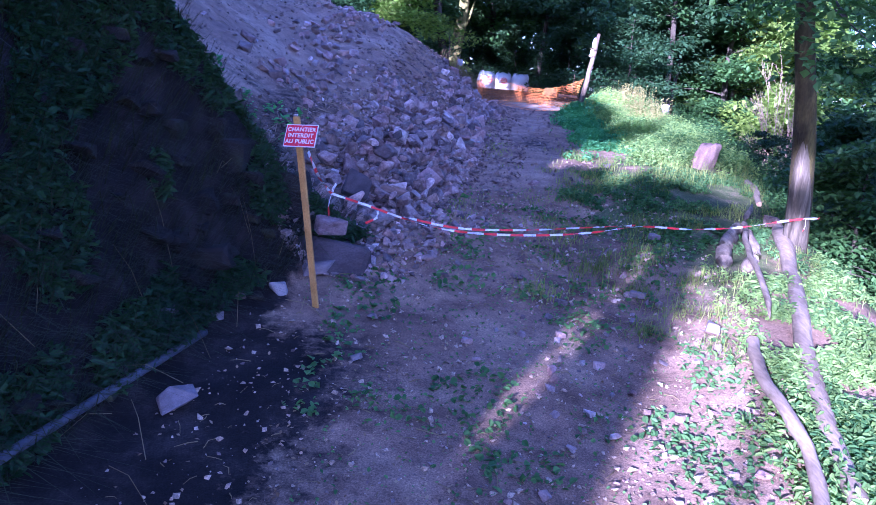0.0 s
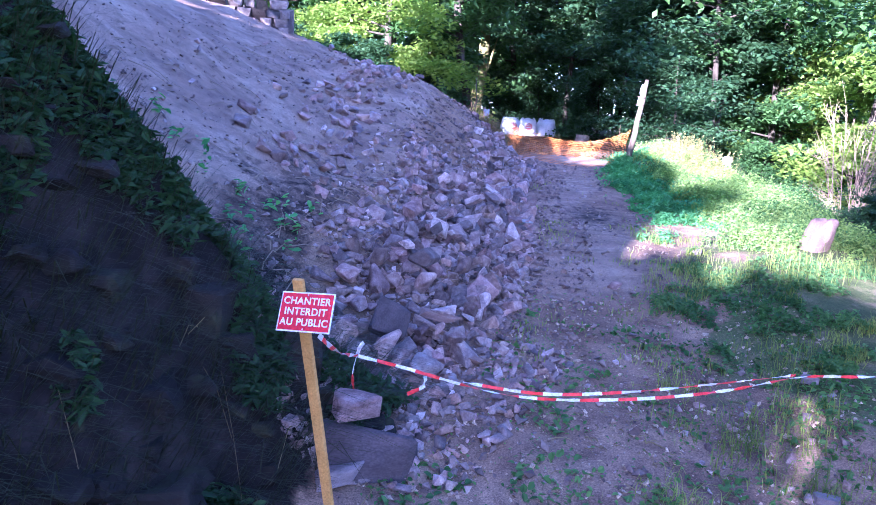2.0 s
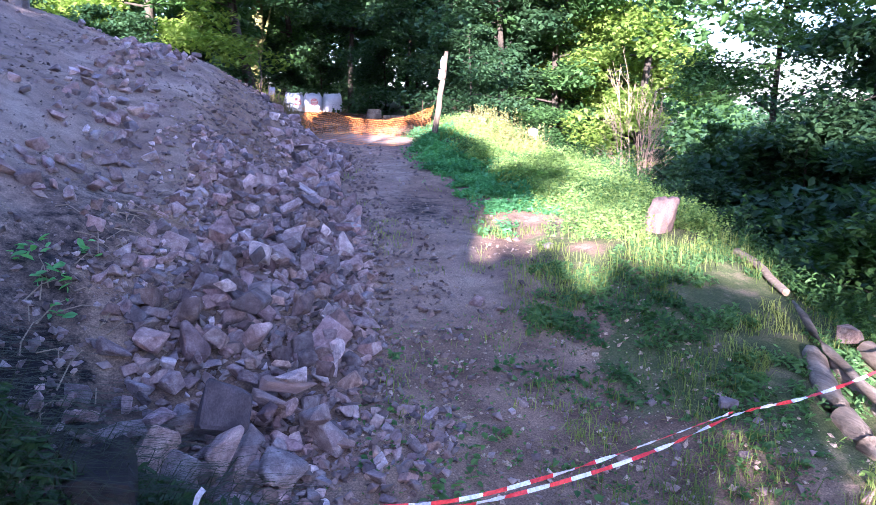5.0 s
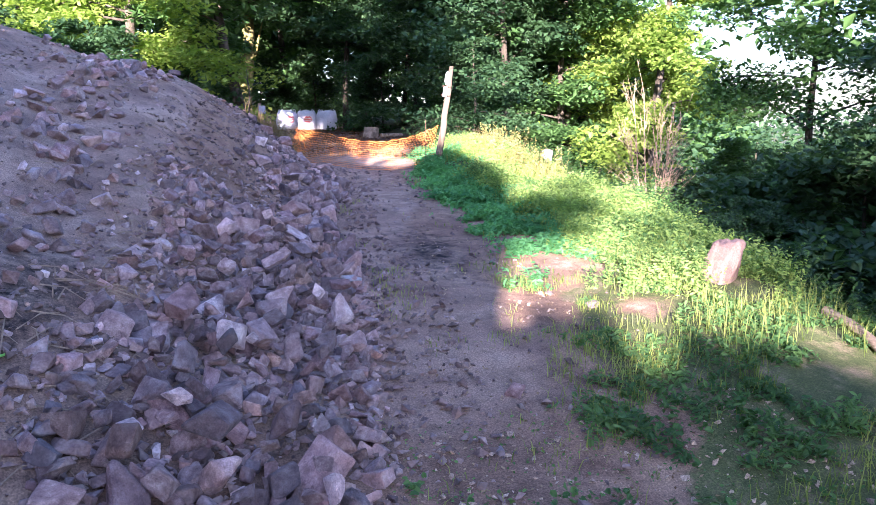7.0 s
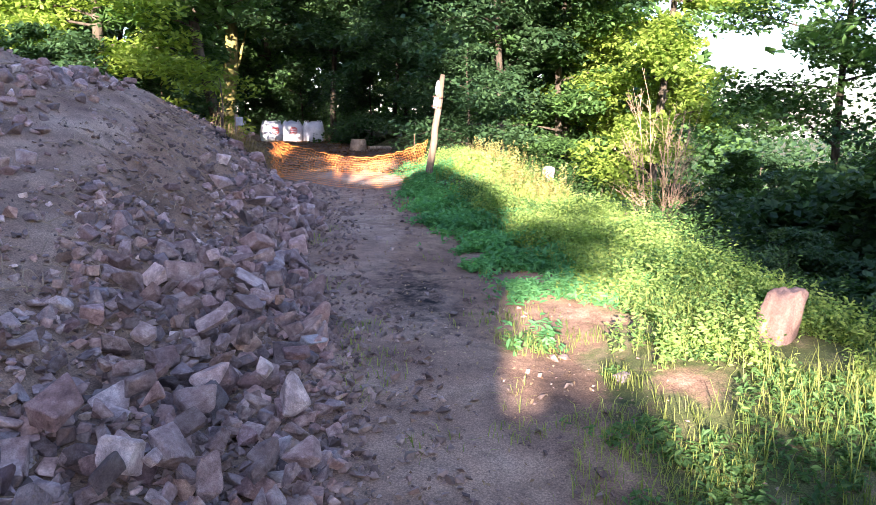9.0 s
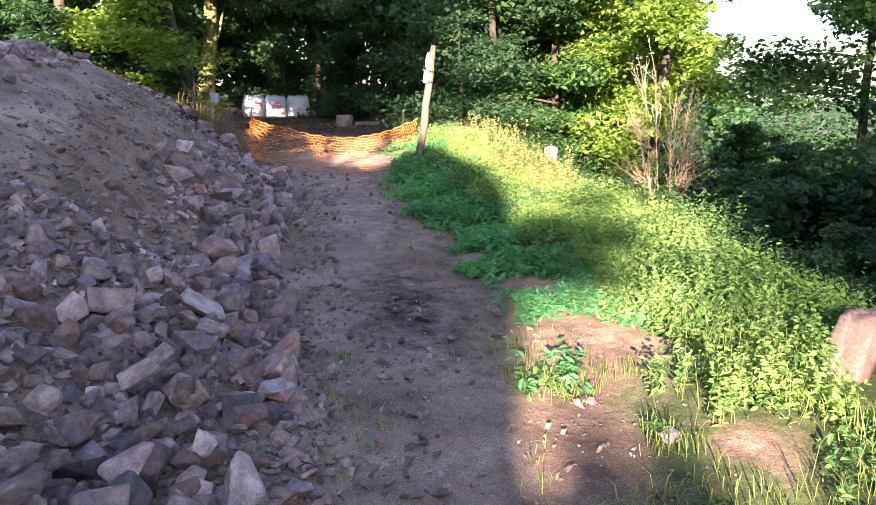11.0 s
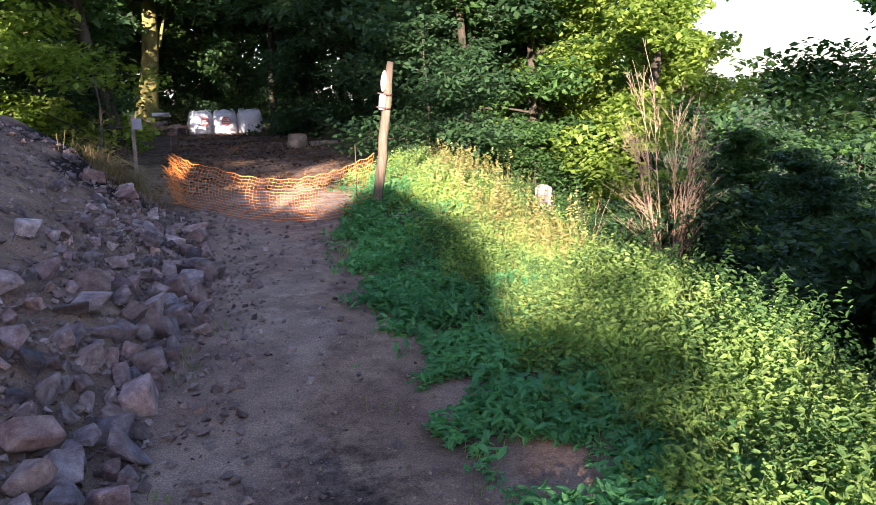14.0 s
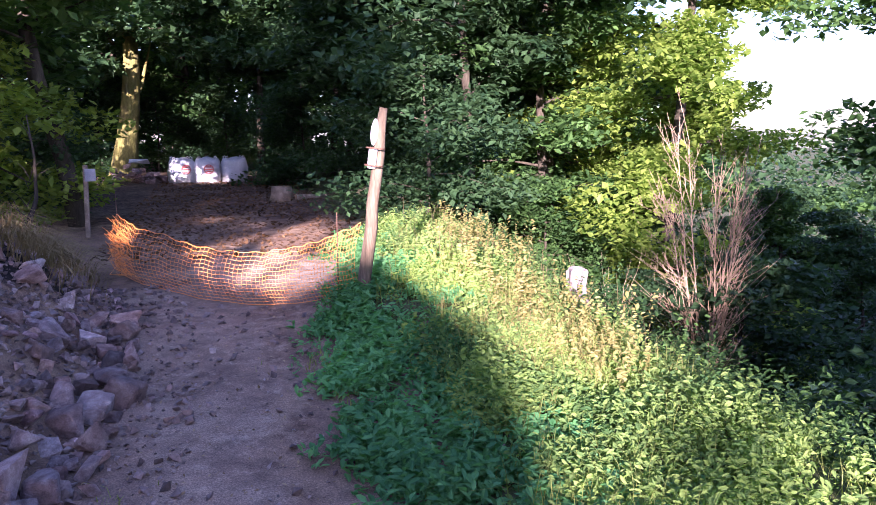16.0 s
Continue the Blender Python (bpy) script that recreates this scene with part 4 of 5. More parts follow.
red = part("red_field", slab(0.298, 0.198, 0.003, 0.001), SIGN_RED, board)
red.location = (0, 0, 0.0025)
for line, dy in (("CHANTIER", 0.057), ("INTERDIT", 0.0), ("AU PUBLIC", -0.057)):
    lettering(line, 0.054, SIGN_WHITE, board, (0.0, dy, 0.005))
for dy in (0.092, -0.092):
    bm = bmesh.new()
    bmesh.ops.create_uvsphere(bm, u_segments=8, v_segments=5, radius=0.005)
    part("screw", bm, TIN, board).location = (0, dy, 0.004)


# ---------- barrier tape ----------
def ribbon(pts, width, seg=0.16, seed=1):
    """A twisting plastic ribbon along points, its faces alternating red and white."""
    rng = random.Random(seed)
    ps = [Vector(p) for p in pts]
    fine = []
    for a, b, c, d in zip([ps[0]] + ps[:-2], ps[:-1], ps[1:], ps[2:] + [ps[-1]]):
        n = max(2, int((c - b).length / 0.04))
        for k in range(n):
            t = k / n
            fine.append(0.5 * ((2 * b) + (c - a) * t + (2 * a - 5 * b + 4 * c - d) * t * t + (3 * b - a - 3 * c + d) * t ** 3))
    fine.append(ps[-1])
    verts, faces, mats, run, ang = [], [], [], 0.0, 0.6
    for k, p in enumerate(fine):
        d = (fine[min(k + 1, len(fine) - 1)] - fine[max(k - 1, 0)]).normalized()
        u = d.cross(Vector((0, 0, 1)))
        u = u.normalized() if u.length > 0.05 else Vector((1, 0, 0))
        w = u.cross(d)
        ang += rng.uniform(-0.5, 0.6)
        o = (math.cos(ang) * w + math.sin(ang) * u) * width * 0.5
        verts += [tuple(p + o), tuple(p - o)]
        if k:
            run += (p - fine[k - 1]).length
            i = 2 * k
            faces.append((i - 2, i - 1, i + 1, i))
            mats.append(int(run / seg) % 2)
    me = mesh("ribbon", verts, faces)
    me.materials.append(TAPE_WHITE)
    me.materials.append(TAPE_RED)
    me.polygons.foreach_set("material_index", mats)
    ob = new("ribbon", me)
    mod = ob.modifiers.new("thickness", "SOLIDIFY")
    mod.thickness = 0.0015
    return ob


tape = empty("barrier_tape", pose(-1.05, 8.27, 1.0), "red and white plastic barrier tape strung across the path", "barrier tape")
TIE, TREE_TIE = (-1.07, 8.49, 0.93), (4.88, 9.64, 0.95)
for n, run in enumerate([
    [(-1.1, 6.9, 1.55), (-1.1, 7.7, 1.2), TIE],
    [TIE, (-0.72, 8.57, 0.83), (0.0, 8.71, 0.62), (0.6, 8.83, 0.55), (1.35, 8.97, 0.56), (2.0, 9.1, 0.62), (2.65, 9.23, 0.73), (3.3, 9.35, 0.73), (3.95, 9.48, 0.78), (4.6, 9.6, 0.9), TREE_TIE],
    [(-0.25, 8.68, 0.7), (0.4, 8.8, 0.6), (1.1, 8.93, 0.61), (1.8, 9.06, 0.67), (2.6, 9.24, 0.74)],
    [TIE, (-1.1, 8.5, 0.78), (-1.08, 8.5, 0.6)],
    [TIE, (-1.05, 8.47, 1.0), (-1.02, 8.45, 1.05)],
    [(-0.55, 8.6, 0.76), (-0.55, 8.6, 0.68), (-0.68, 8.62, 0.6)],
    [TREE_TIE, (5.02, 9.6, 0.97), (5.12, 9.75, 0.96)],
    [TREE_TIE, (4.89, 9.62, 0.86), (4.88, 9.64, 0.78)],
]):
    r = ribbon(run, 0.027 if n in (1, 2) else 0.03, 0.17, n + 3)
    adopt([r], tape)


# ---------- tree with the stripped trunk ----------
lime = empty("roadside_tree", pose(4.95, 9.85, ground_z(4.95, 9.85)), "mossy roadside tree with bark stripped off its lower trunk", "tree")
axis = [(5.0, 9.92, -0.1), (4.93, 9.87, 0.5), (4.84, 9.8, 1.2), (4.74, 9.76, 1.9), (4.62, 9.72, 2.5), (4.45, 9.68, 3.2), (4.3, 9.66, 4.2), (4.25, 9.7, 5.5), (4.35, 9.9, 7.5), (4.5, 10.2, 9.5)]
tr = part("trunk", mesh("trunk", *tube(axis, [0.2, 0.165, 0.15, 0.14, 0.125, 0.115, 0.105, 0.095, 0.07, 0.03], 12), True), LIME_BARK)
strip = part("stripped_wood", mesh("stripped_wood", *tube([Vector(p) + Vector((-0.02, -0.035, 0)) for p in axis[:5]], [0.19, 0.158, 0.138, 0.1, 0.02], 14), True), SPLIT_WOOD, None, "bare pale wood where the bark is gone")
_, boughs, leaves = grow_tree(21, 9, 3.3, 0.36, 0.075, 20000, (-0.5, 0.3), 0.12)
bo = part("bough", mesh("bough", *boughs, True), BARK)
cr = part("crown", mesh("crown", *leaves), LEAF)
for o in (bo, cr):
    o.location = (4.95, 9.85, ground_z(4.95, 9.85))
adopt((tr, strip, bo, cr), lime)


# ---------- logs ----------
def log(name, label, a, b, r0, r1, material, bend=0.06, seed=1, ends=True, sunk=0.72):
    rng = random.Random(seed)
    a, b = Vector(a), Vector(b)
    n = 12
    pts = []
    for k in range(n + 1):
        f = k / n
        p = a.lerp(b, f) + Vector((rng.uniform(-1, 1), rng.uniform(-1, 1), 0.3 * rng.uniform(-1, 1))) * bend * 0.4
        p += Vector((1, 0.3, 0)) * bend * 2.5 * math.sin(f * 5.2 + seed)
        pts.append(p)
    rad = [(r0 + (r1 - r0) * k / n) * rng.uniform(0.93, 1.08) for k in range(n + 1)]
    if not ends:
        # broken, splintered ends
        rad[0], rad[-1], rad[1] = 0.3 * rad[0], 0.2 * rad[-1], 0.85 * rad[1]
    for k, p in enumerate(pts):
        pts[k] = Vector((p.x, p.y, max(p.z, ground_z(p.x, p.y) + rad[k] * sunk)))
    top = empty(name, Matrix.Translation(pts[0]), label, "log", "logs along the brink")
    me = mesh("stem", *tube(pts, rad, 12, not ends), True)
    st = part("stem", me, material)
    kids = [st]
    if ends:
        for p, q, r in ((pts[0], pts[1], rad[0]), (pts[-1], pts[-2], rad[-1])):
            bm = bmesh.new()
            bmesh.ops.create_circle(bm, cap_ends=True, radius=r * 0.99, segments=14)
            bmesh.ops.inset_region(bm, faces=bm.faces, thickness=r * 0.15, depth=r * 0.05)
            e = part("cut_end", bm, LOG_END, None, "pale sawn end")
            e.matrix_world = Matrix.Translation(p) @ (p - q).to_track_quat("Z", "Y").to_matrix().to_4x4()
            kids.append(e)
    adopt(kids, top)
    return top


log("fallen_log", "long weathered log lying along the brink", (4.86, 10.35, 0.4), (3.02, 4.5, -0.4), 0.1, 0.072, LOG_BARK, 0.03, 1)
log("fallen_log", "short thick stripped log lying on the verge", (4.42, 10.6, 0.55), (3.62, 8.95, 0.3), 0.095, 0.1, BARE_WOOD, 0.02, 2, False, 0.3)
log("fallen_pole", "thin crooked stripped pole lying on the logs", (4.92, 11.4, 0.85), (3.32, 7.1, 0.3), 0.042, 0.03, POLE_WOOD, 0.05, 3, False, 1.2)
log("fallen_log", "slender log half sunk in the verge", (3.25, 6.8, 0.15), (2.6, 4.2, -0.2), 0.058, 0.052, LOG_BARK, 0.04, 4)
log("fallen_log", "half-buried pale log beneath the others", (4.5, 10.3, 0.62), (3.95, 8.9, 0.3), 0.08, 0.085, BARE_WOOD, 0.03, 5, False, 0.3)
log("fallen_pole", "grey pole lying at the edge of the drop", (5.55, 13.2, 1.0), (5.3, 11.9, 0.8), 0.055, 0.045, POLE_WOOD, 0.02, 6)
lone_stone("log_stump", "rounded reddish boulder resting against the logs", (4.95, 10.6), (0.3, 0.26, 0.3), (0, 0, 30), None, 2, 0.45, "boulder")


# iron pipe at the foot of the bank
a, b = Vector((-2.62, 3.0, 0)), Vector((-1.87, 6.45, 0))
pts = [a.lerp(b, k / 10) for k in range(11)]
for p in pts:
    p.z = -0.14 + 0.015 * (p.y - 3)
zmin = max(ground_z(p.x, p.y) - p.z for p in pts[2:])
pts = [p + Vector((0, 0, zmin + 0.02)) for p in pts]
ob = part("iron_pipe", mesh("iron_pipe", *tube(pts, [0.034] * 11, 12), True), GREY_PIPE)
tagged(ob, "long grey metal pipe lying at the foot of the bank", "pipe")


# ---------- mossy ledge and ruined wall ----------
def rough_block(w, d, h, seed):
    bm = bmesh.new()
    bmesh.ops.create_cube(bm, size=1)
    bmesh.ops.subdivide_edges(bm, edges=bm.edges, cuts=2, use_grid_fill=True)
    for v in bm.verts:
        v.co = Vector((v.co.x * w, v.co.y * d, v.co.z * h)) + 0.07 * noise.noise_vector(v.co * 1.9 + Vector((seed * 3.1, seed, 0)))
    bmesh.ops.bevel(bm, geom=[e for e in bm.edges if e.calc_face_angle(0) > 0.7], offset=0.03, segments=1, affect="EDGES")
    return bm


ledges = []
rng = random.Random(71)
for course in range(6):
    yy = 6.7 + 0.1 * course
    while yy < 8.5:
        w = rng.uniform(0.22, 0.6)
        if rng.random() < 0.62:
            ledges.append((float(toe(yy)) - 0.3 - 0.2 * course + rng.uniform(-0.1, 0.06), yy, float(along(yy)) + 0.16 + 0.27 * course + rng.uniform(-0.05, 0.05), rng.uniform(0.35, 0.55), w, rng.uniform(0.17, 0.3), 12 + rng.uniform(-14, 14)))
        yy += w * 1.05
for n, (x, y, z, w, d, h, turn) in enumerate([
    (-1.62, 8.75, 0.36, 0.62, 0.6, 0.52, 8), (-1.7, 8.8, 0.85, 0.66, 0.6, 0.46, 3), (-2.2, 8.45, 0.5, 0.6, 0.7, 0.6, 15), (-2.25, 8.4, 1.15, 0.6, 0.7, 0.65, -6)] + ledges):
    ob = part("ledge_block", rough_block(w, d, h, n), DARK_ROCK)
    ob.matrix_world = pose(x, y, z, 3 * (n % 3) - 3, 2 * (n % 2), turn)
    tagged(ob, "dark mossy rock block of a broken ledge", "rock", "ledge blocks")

wall = empty("ruined_wall", pose(-5.6, 24.6, ground_z(-5.6, 24.6)), "ruined rubble-stone wall at the top of the slope", "wall")
rng = random.Random(44)
bricks = [hull_stone(100 + k, 0.8, 0.9) for k in range(8)]
for m in bricks:
    m.materials.clear()
    m.materials.append(MASONRY)
wz = ground_z(-5.0, 24.4) - 0.5
core = part("core", rough_block(2.6, 0.45, 1.5, 9), MASONRY)
core.matrix_world = pose(-6.35, 24.85, 4.75, 0, 0, 12)
adopt([core], wall)
for row in range(13):
    x = -5.0 + rng.uniform(-0.1, 0.05)
    while x > -7.6 and wz + row * 0.235 < 5.75 - 0.35 * (x < -5.9):
        w = rng.uniform(0.26, 0.55)
        for yy in (24.42,):
            ob = part("stone", rng.choice(bricks), None)
            adopt([ob], wall)
            ob.matrix_basis = pose(x - w / 2, yy - 0.21 * (x + 5.0) * -1, wz + 0.12 + row * 0.235, rng.uniform(-4, 4), rng.uniform(-4, 4), 12) @ Matrix.Diagonal((w * 1.05, 0.5, 0.33, 1))
        x -= w


# ---------- tall post ----------
pf, pt = Vector((4.66, 25.25, ground_z(4.72, 25.25) - 0.3)), Vector((5.02, 25.2, 4.14))
post = empty("tall_post", Matrix.Translation(pf), "tall weathered wooden post leaning slightly, with tin pieces", "post")
pts = [pf.lerp(pt, k / 9) + Vector((0.012 * math.sin(k * 2.1), 0, 0)) for k in range(10)]
ob = part("shaft", mesh("shaft", *tube(pts, [0.088, 0.086, 0.084, 0.082, 0.08, 0.077, 0.075, 0.072, 0.07, 0.05], 12), True), GREY_WOOD)
kids = [ob]
d = (pt - pf).normalized()
bm = bmesh.new()
bmesh.ops.create_uvsphere(bm, u_segments=14, v_segments=8, radius=1)
ob = part("insulator", bm, TIN, None, "rounded pale metal cover")
ob.matrix_world = Matrix.Translation(pf.lerp(pt, 0.89) + Vector((-0.09, -0.03, 0))) @ (d.to_track_quat("Z", "Y").to_matrix().to_4x4()) @ Matrix.Diagonal((0.045, 0.05, 0.17, 1))
kids.append(ob)
ob = part("meter_box", slab(0.11, 0.1, 0.26, 0.012), TIN, None, "pale tin box strapped to the post")
ob.matrix_world = Matrix.Translation(pf.lerp(pt, 0.77) + Vector((-0.085, -0.03, 0))) @ d.to_track_quat("Z", "Y").to_matrix().to_4x4()
kids.append(ob)
for f in (0.735, 0.815):
    bm = bmesh.new()
    bmesh.ops.create_cone(bm, cap_ends=False, radius1=0.15, radius2=0.15, depth=0.02, segments=16)
    ob = part("strap", bm, IRON)
    ob.matrix_world = Matrix.Translation(pf.lerp(pt, f) + Vector((-0.05, -0.02, 0))) @ d.to_track_quat("Z", "Y").to_matrix().to_4x4() @ Matrix.Diagonal((0.95, 0.8, 1, 1))
    kids.append(ob)
adopt(kids, post)


# ---------- orange net ----------
net = empty("safety_net", pose(1.62, 29.2, ground_z(1.62, 29.2)), "sagging orange plastic safety net closing the path", "safety net")
PLAN = [(1.62, 29.2, 0.98), (1.98, 28.2, 0.86), (2.75, 27.05, 0.74), (3.6, 26.3, 0.72), (4.2, 25.85, 0.78), (4.75, 25.45, 0.9)]


def net_at(s, h):
    f = s * (len(PLAN) - 1)
    xs = np.interp(f, range(len(PLAN)), [p[0] for p in PLAN])
    ys = np.interp(f, range(len(PLAN)), [p[1] for p in PLAN])
    top = np.interp(f, range(len(PLAN)), [p[2] for p in PLAN])
    wob = 0.018 * math.sin(s * 17 + 2 * h) + 0.01 * math.sin(s * 41 + h * 3)
    hh = h + 0.008 * math.sin(s * 50) * h
    x, y = float(xs) + 0.6 * wob - 0.12 * math.sin(math.pi * h), float(ys) + 0.8 * wob - 0.1 * math.sin(math.pi * h)
    return (x, y, ground_z(x, y) + 0.015 + float(top) * hh + 0.012 * math.sin(s * 90) * h)


pieces = []
for r in range(15):
    pieces.append(tube([net_at(k / 90, r / 14) for k in range(91)], [0.0032 if 0 < r < 14 else 0.005] * 91, 3, False))
for c in range(78):
    pieces.append(tube([net_at(c / 77, k / 14) for k in range(15)], [0.0022] * 15, 3, False))
ob = part("mesh", mesh("mesh", *joined(pieces)), NET, None)
kids = [ob]
rng = random.Random(3)
# bunched end of the net
pieces = []
for k in range(46):
    h0 = rng.uniform(0.05, 1.0)
    p = [(1.62 + rng.uniform(-0.22, 0.14) + 0.1 * q, 29.2 + rng.uniform(-0.15, 0.2) - 0.25 * q, ground_z(1.62, 29.2) + 0.03 + max(0, h0 - 0.25 * q + rng.uniform(-0.05, 0.05)) * 0.95) for q in (0, 0.5, 1)]
    pieces.append(tube(p, [0.005] * 3, 3, False))
kids.append(part("bunched_end", mesh("bunched_end", *joined(pieces)), NET, None, "bunched reddish-orange net end"))
for x, y, h, name in ((1.62, 29.25, 1.35, "rod"), (4.45, 25.6, 1.15, "rod")):
    z = ground_z(x, y)
    kids.append(part(name, mesh(name, *tube([(x, y, z - 0.2), (x + 0.02, y, z + h)], [0.008, 0.007], 6)), IRON))
adopt(kids, net)


# ---------- far end of the way ----------
def big_bag(at, turn, seed, print_at=None):
    """A filled white bulk bag with slumped sides, a gathered top and lifting loops."""
    x, y = at
    top = empty("bulk_bag", pose(x, y, ground_z(x, y), 0, 0, turn), "full white woven bulk bag standing in the clearing", "bag", "bulk bags")
    bm = bmesh.new()
    bmesh.ops.create_cube(bm, size=1)
    bmesh.ops.subdivide_edges(bm, edges=bm.edges, cuts=7, use_grid_fill=True)
    for v in bm.verts:
        c = v.co.copy()
        r = max(abs(c.x), abs(c.y)) * 2
        bulge = 1 + 0.13 * math.cos(c.z * math.pi) - 0.1 * max(0, c.z - 0.35) * 6
        round_off = 1 - 0.16 * (abs(c.x * 2) * abs(c.y * 2)) ** 3
        p = Vector((c.x * bulge * round_off, c.y * bulge * round_off, c.z))
        if c.z > 0.45:
            p.z += 0.08 * (1 - r)
        p += 0.06 * noise.noise_vector(c * 3.1 + Vector((seed, 0, 0))) + 0.025 * noise.noise_vector(c * 9 + Vector((0, seed, 0)))
        v.co = Vector((p.x * 0.98, p.y * 0.98, (p.z + 0.5) * 1.0))
    for f in bm.faces:
        f.smooth = True
    part("sack", bm, BAG, top)
    for sx in (-0.38, 0.38):
        for sy in (-0.38, 0.38):
            p = [(sx, sy, 0.9), (sx * 1.02, sy * 1.02, 1.07), (sx * 0.85, sy * 0.9, 1.12), (sx * 0.7, sy * 0.8, 0.98)]
            part("lifting_loop", mesh("lifting_loop", *tube(p, [0.022] * 4, 6), True), BAG, top)
    if print_at:
        bm = bmesh.new()
        bmesh.ops.create_circle(bm, cap_ends=False, radius=0.2, segments=24)
        ring = bmesh.ops.extrude_edge_only(bm, edges=bm.edges)
        bmesh.ops.scale(bm, vec=(0.82, 0.82, 1), verts=[g for g in ring["geom"] if isinstance(g, bmesh.types.BMVert)])
        o = part("printed_ring", bm, BAG_PRINT, top, "faded red printed ring")
        o.matrix_basis = pose(0.08, -0.585, 0.58, 90, 0, 0)
        for dz in (0.68, 0.58, 0.48):
            o = part("printed_bar", slab(0.3 - abs(dz - 0.58), 0.012, 0.045, 0.002), BAG_PRINT, top, "faded red printed bar")
            o.matrix_basis = pose(0.08, -0.583, dz)
    return top


big_bag((3.12, 50.5), 8, 1.3, True)
big_bag((4.18, 50.3), -6, 2.1, True)
big_bag((5.28, 50.1), 4, 3.7)

# notice on its short post
nx_, ny_ = 0.78, 34.0
nz_ = ground_z(nx_, ny_)
board = empty("notice_post", pose(nx_, ny_, nz_), "small grey notice plate on a wooden post", "sign")
kids = [part("stake", slab(0.1, 0.09, 1.75, 0.012), LOG_BARK), part("plate", slab(0.22, 0.02, 0.27, 0.004), PLATE, None, "blank grey notice plate")]
kids[0].matrix_world = pose(nx_, ny_, nz_ + 0.7, 0, 2, 0)
kids[1].matrix_world = pose(nx_ + 0.12, ny_ - 0.07, nz_ + 1.36, 0, 0, 10)
adopt(kids, board)

# big mossy tree with stones heaped at its foot
old = empty("mossy_tree", pose(0.35, 53.5, ground_z(0.35, 53.5)), "big old tree with yellow-green mossy trunk", "tree")
z0 = ground_z(0.35, 53.5)
tr = part("trunk", mesh("trunk", *tube([(0.6, 53.5, z0 - 0.3), (0.72, 53.5, z0 + 0.5), (0.95, 53.5, z0 + 2.0), (1.2, 53.5, z0 + 3.6), (1.35, 53.6, z0 + 5.5), (1.35, 53.8, z0 + 8), (1.6, 54, z0 + 12)], [0.8, 0.6, 0.46, 0.4, 0.34, 0.26, 0.1], 14), True), MOSSY_BARK)
b1 = part("bough", mesh("bough", *tube([(1.2, 53.5, z0 + 3.4), (1.7, 53.6, z0 + 4.3), (1.9, 53.8, z0 + 5.1), (2.2, 54.0, z0 + 6.2)], [0.13, 0.1, 0.07, 0.03], 8), True), MOSSY_BARK)
_, boughs, leaves = grow_tree(31, 15, 4.8, 0.34, 0.26, 12000, (0.5, 0), 0.3)
b2, cr = part("bough", mesh("bough", *boughs, True), BARK), part("crown", mesh("crown", *leaves), LEAF_DARK)
for o in (b2, cr):
    o.location = (0.35, 53.5, z0)
adopt((tr, b1, b2, cr), old)
pile = empty("stone_pile", pose(0.9, 51.0, ground_z(0.9, 51)), "low pile of stones beneath the mossy tree", "stones")
rng = random.Random(12)
for n in range(46):
    a, r = rng.uniform(-1.5, 1.5), rng.uniform(-0.45, 0.45)
    s = rng.uniform(0.3, 0.55)
    o = part("stone", STONES[n % len(STONES)], None)
    o.matrix_world = pose(0.9 + a, 51.0 + r, ground_z(0.9, 51) + 0.12 + rng.uniform(0, 0.75) * (1 - abs(a) / 2.2), rng.uniform(-20, 20), rng.uniform(-20, 20), rng.uniform(0, 360)) @ Matrix.Diagonal((s, s * 0.8, s * 0.7, 1))
    adopt([o], pile)
lone_stone("white_sack", "crumpled white sack lying on the stone pile", (1.4, 50.8), (1.1, 0.5, 0.35), (0, 4, 8), BAG, 6, z=ground_z(0.9, 51) + 1.0, category="sack")
stump = empty("tree_stump", pose(5.75, 39.5, ground_z(5.75, 39.5)), "low sawn tree stump at the edge of the clearing", "stump")
adopt([part("stem", mesh("stem", *tube([(5.75, 39.5, ground_z(5.75, 39.5) - 0.1), (5.75, 39.5, ground_z(5.75, 39.5) + 0.12), (5.77, 39.5, ground_z(5.75, 39.5) + 0.42)], [0.42, 0.34, 0.31], 14), True), LOG_BARK),
       part("cut_face", mesh("cut_face", *tube([(5.77, 39.5, ground_z(5.75, 39.5) + 0.42), (5.77, 39.5, ground_z(5.75, 39.5) + 0.43)], [0.27, 0.26], 14)), LOG_END, None, "pale sawn face")], stump)
log("fallen_log", "short pale log lying beside the stump", (6.15, 39.3, 2.0), (7.1, 39.6, 2.0), 0.09, 0.08, BARE_WOOD, 0.01, 9)
rg = np.random.default_rng(91)
n = 5200
y = rg.uniform(30, 52, n)
x = rg.uniform(1.0, 6.6, n) + 0.06 * (y - 30)
v, f = leaf_quads(np.stack([x, y, height(x, y) + 0.015], -1), 0.07, rg, 0.85, 1.5)
ob = part("leaf_litter", mesh("leaf_litter", v, f), BROWN_LEAF)
tagged(ob, "brown leaf litter covering the clearing", "leaves", kind="stuff")


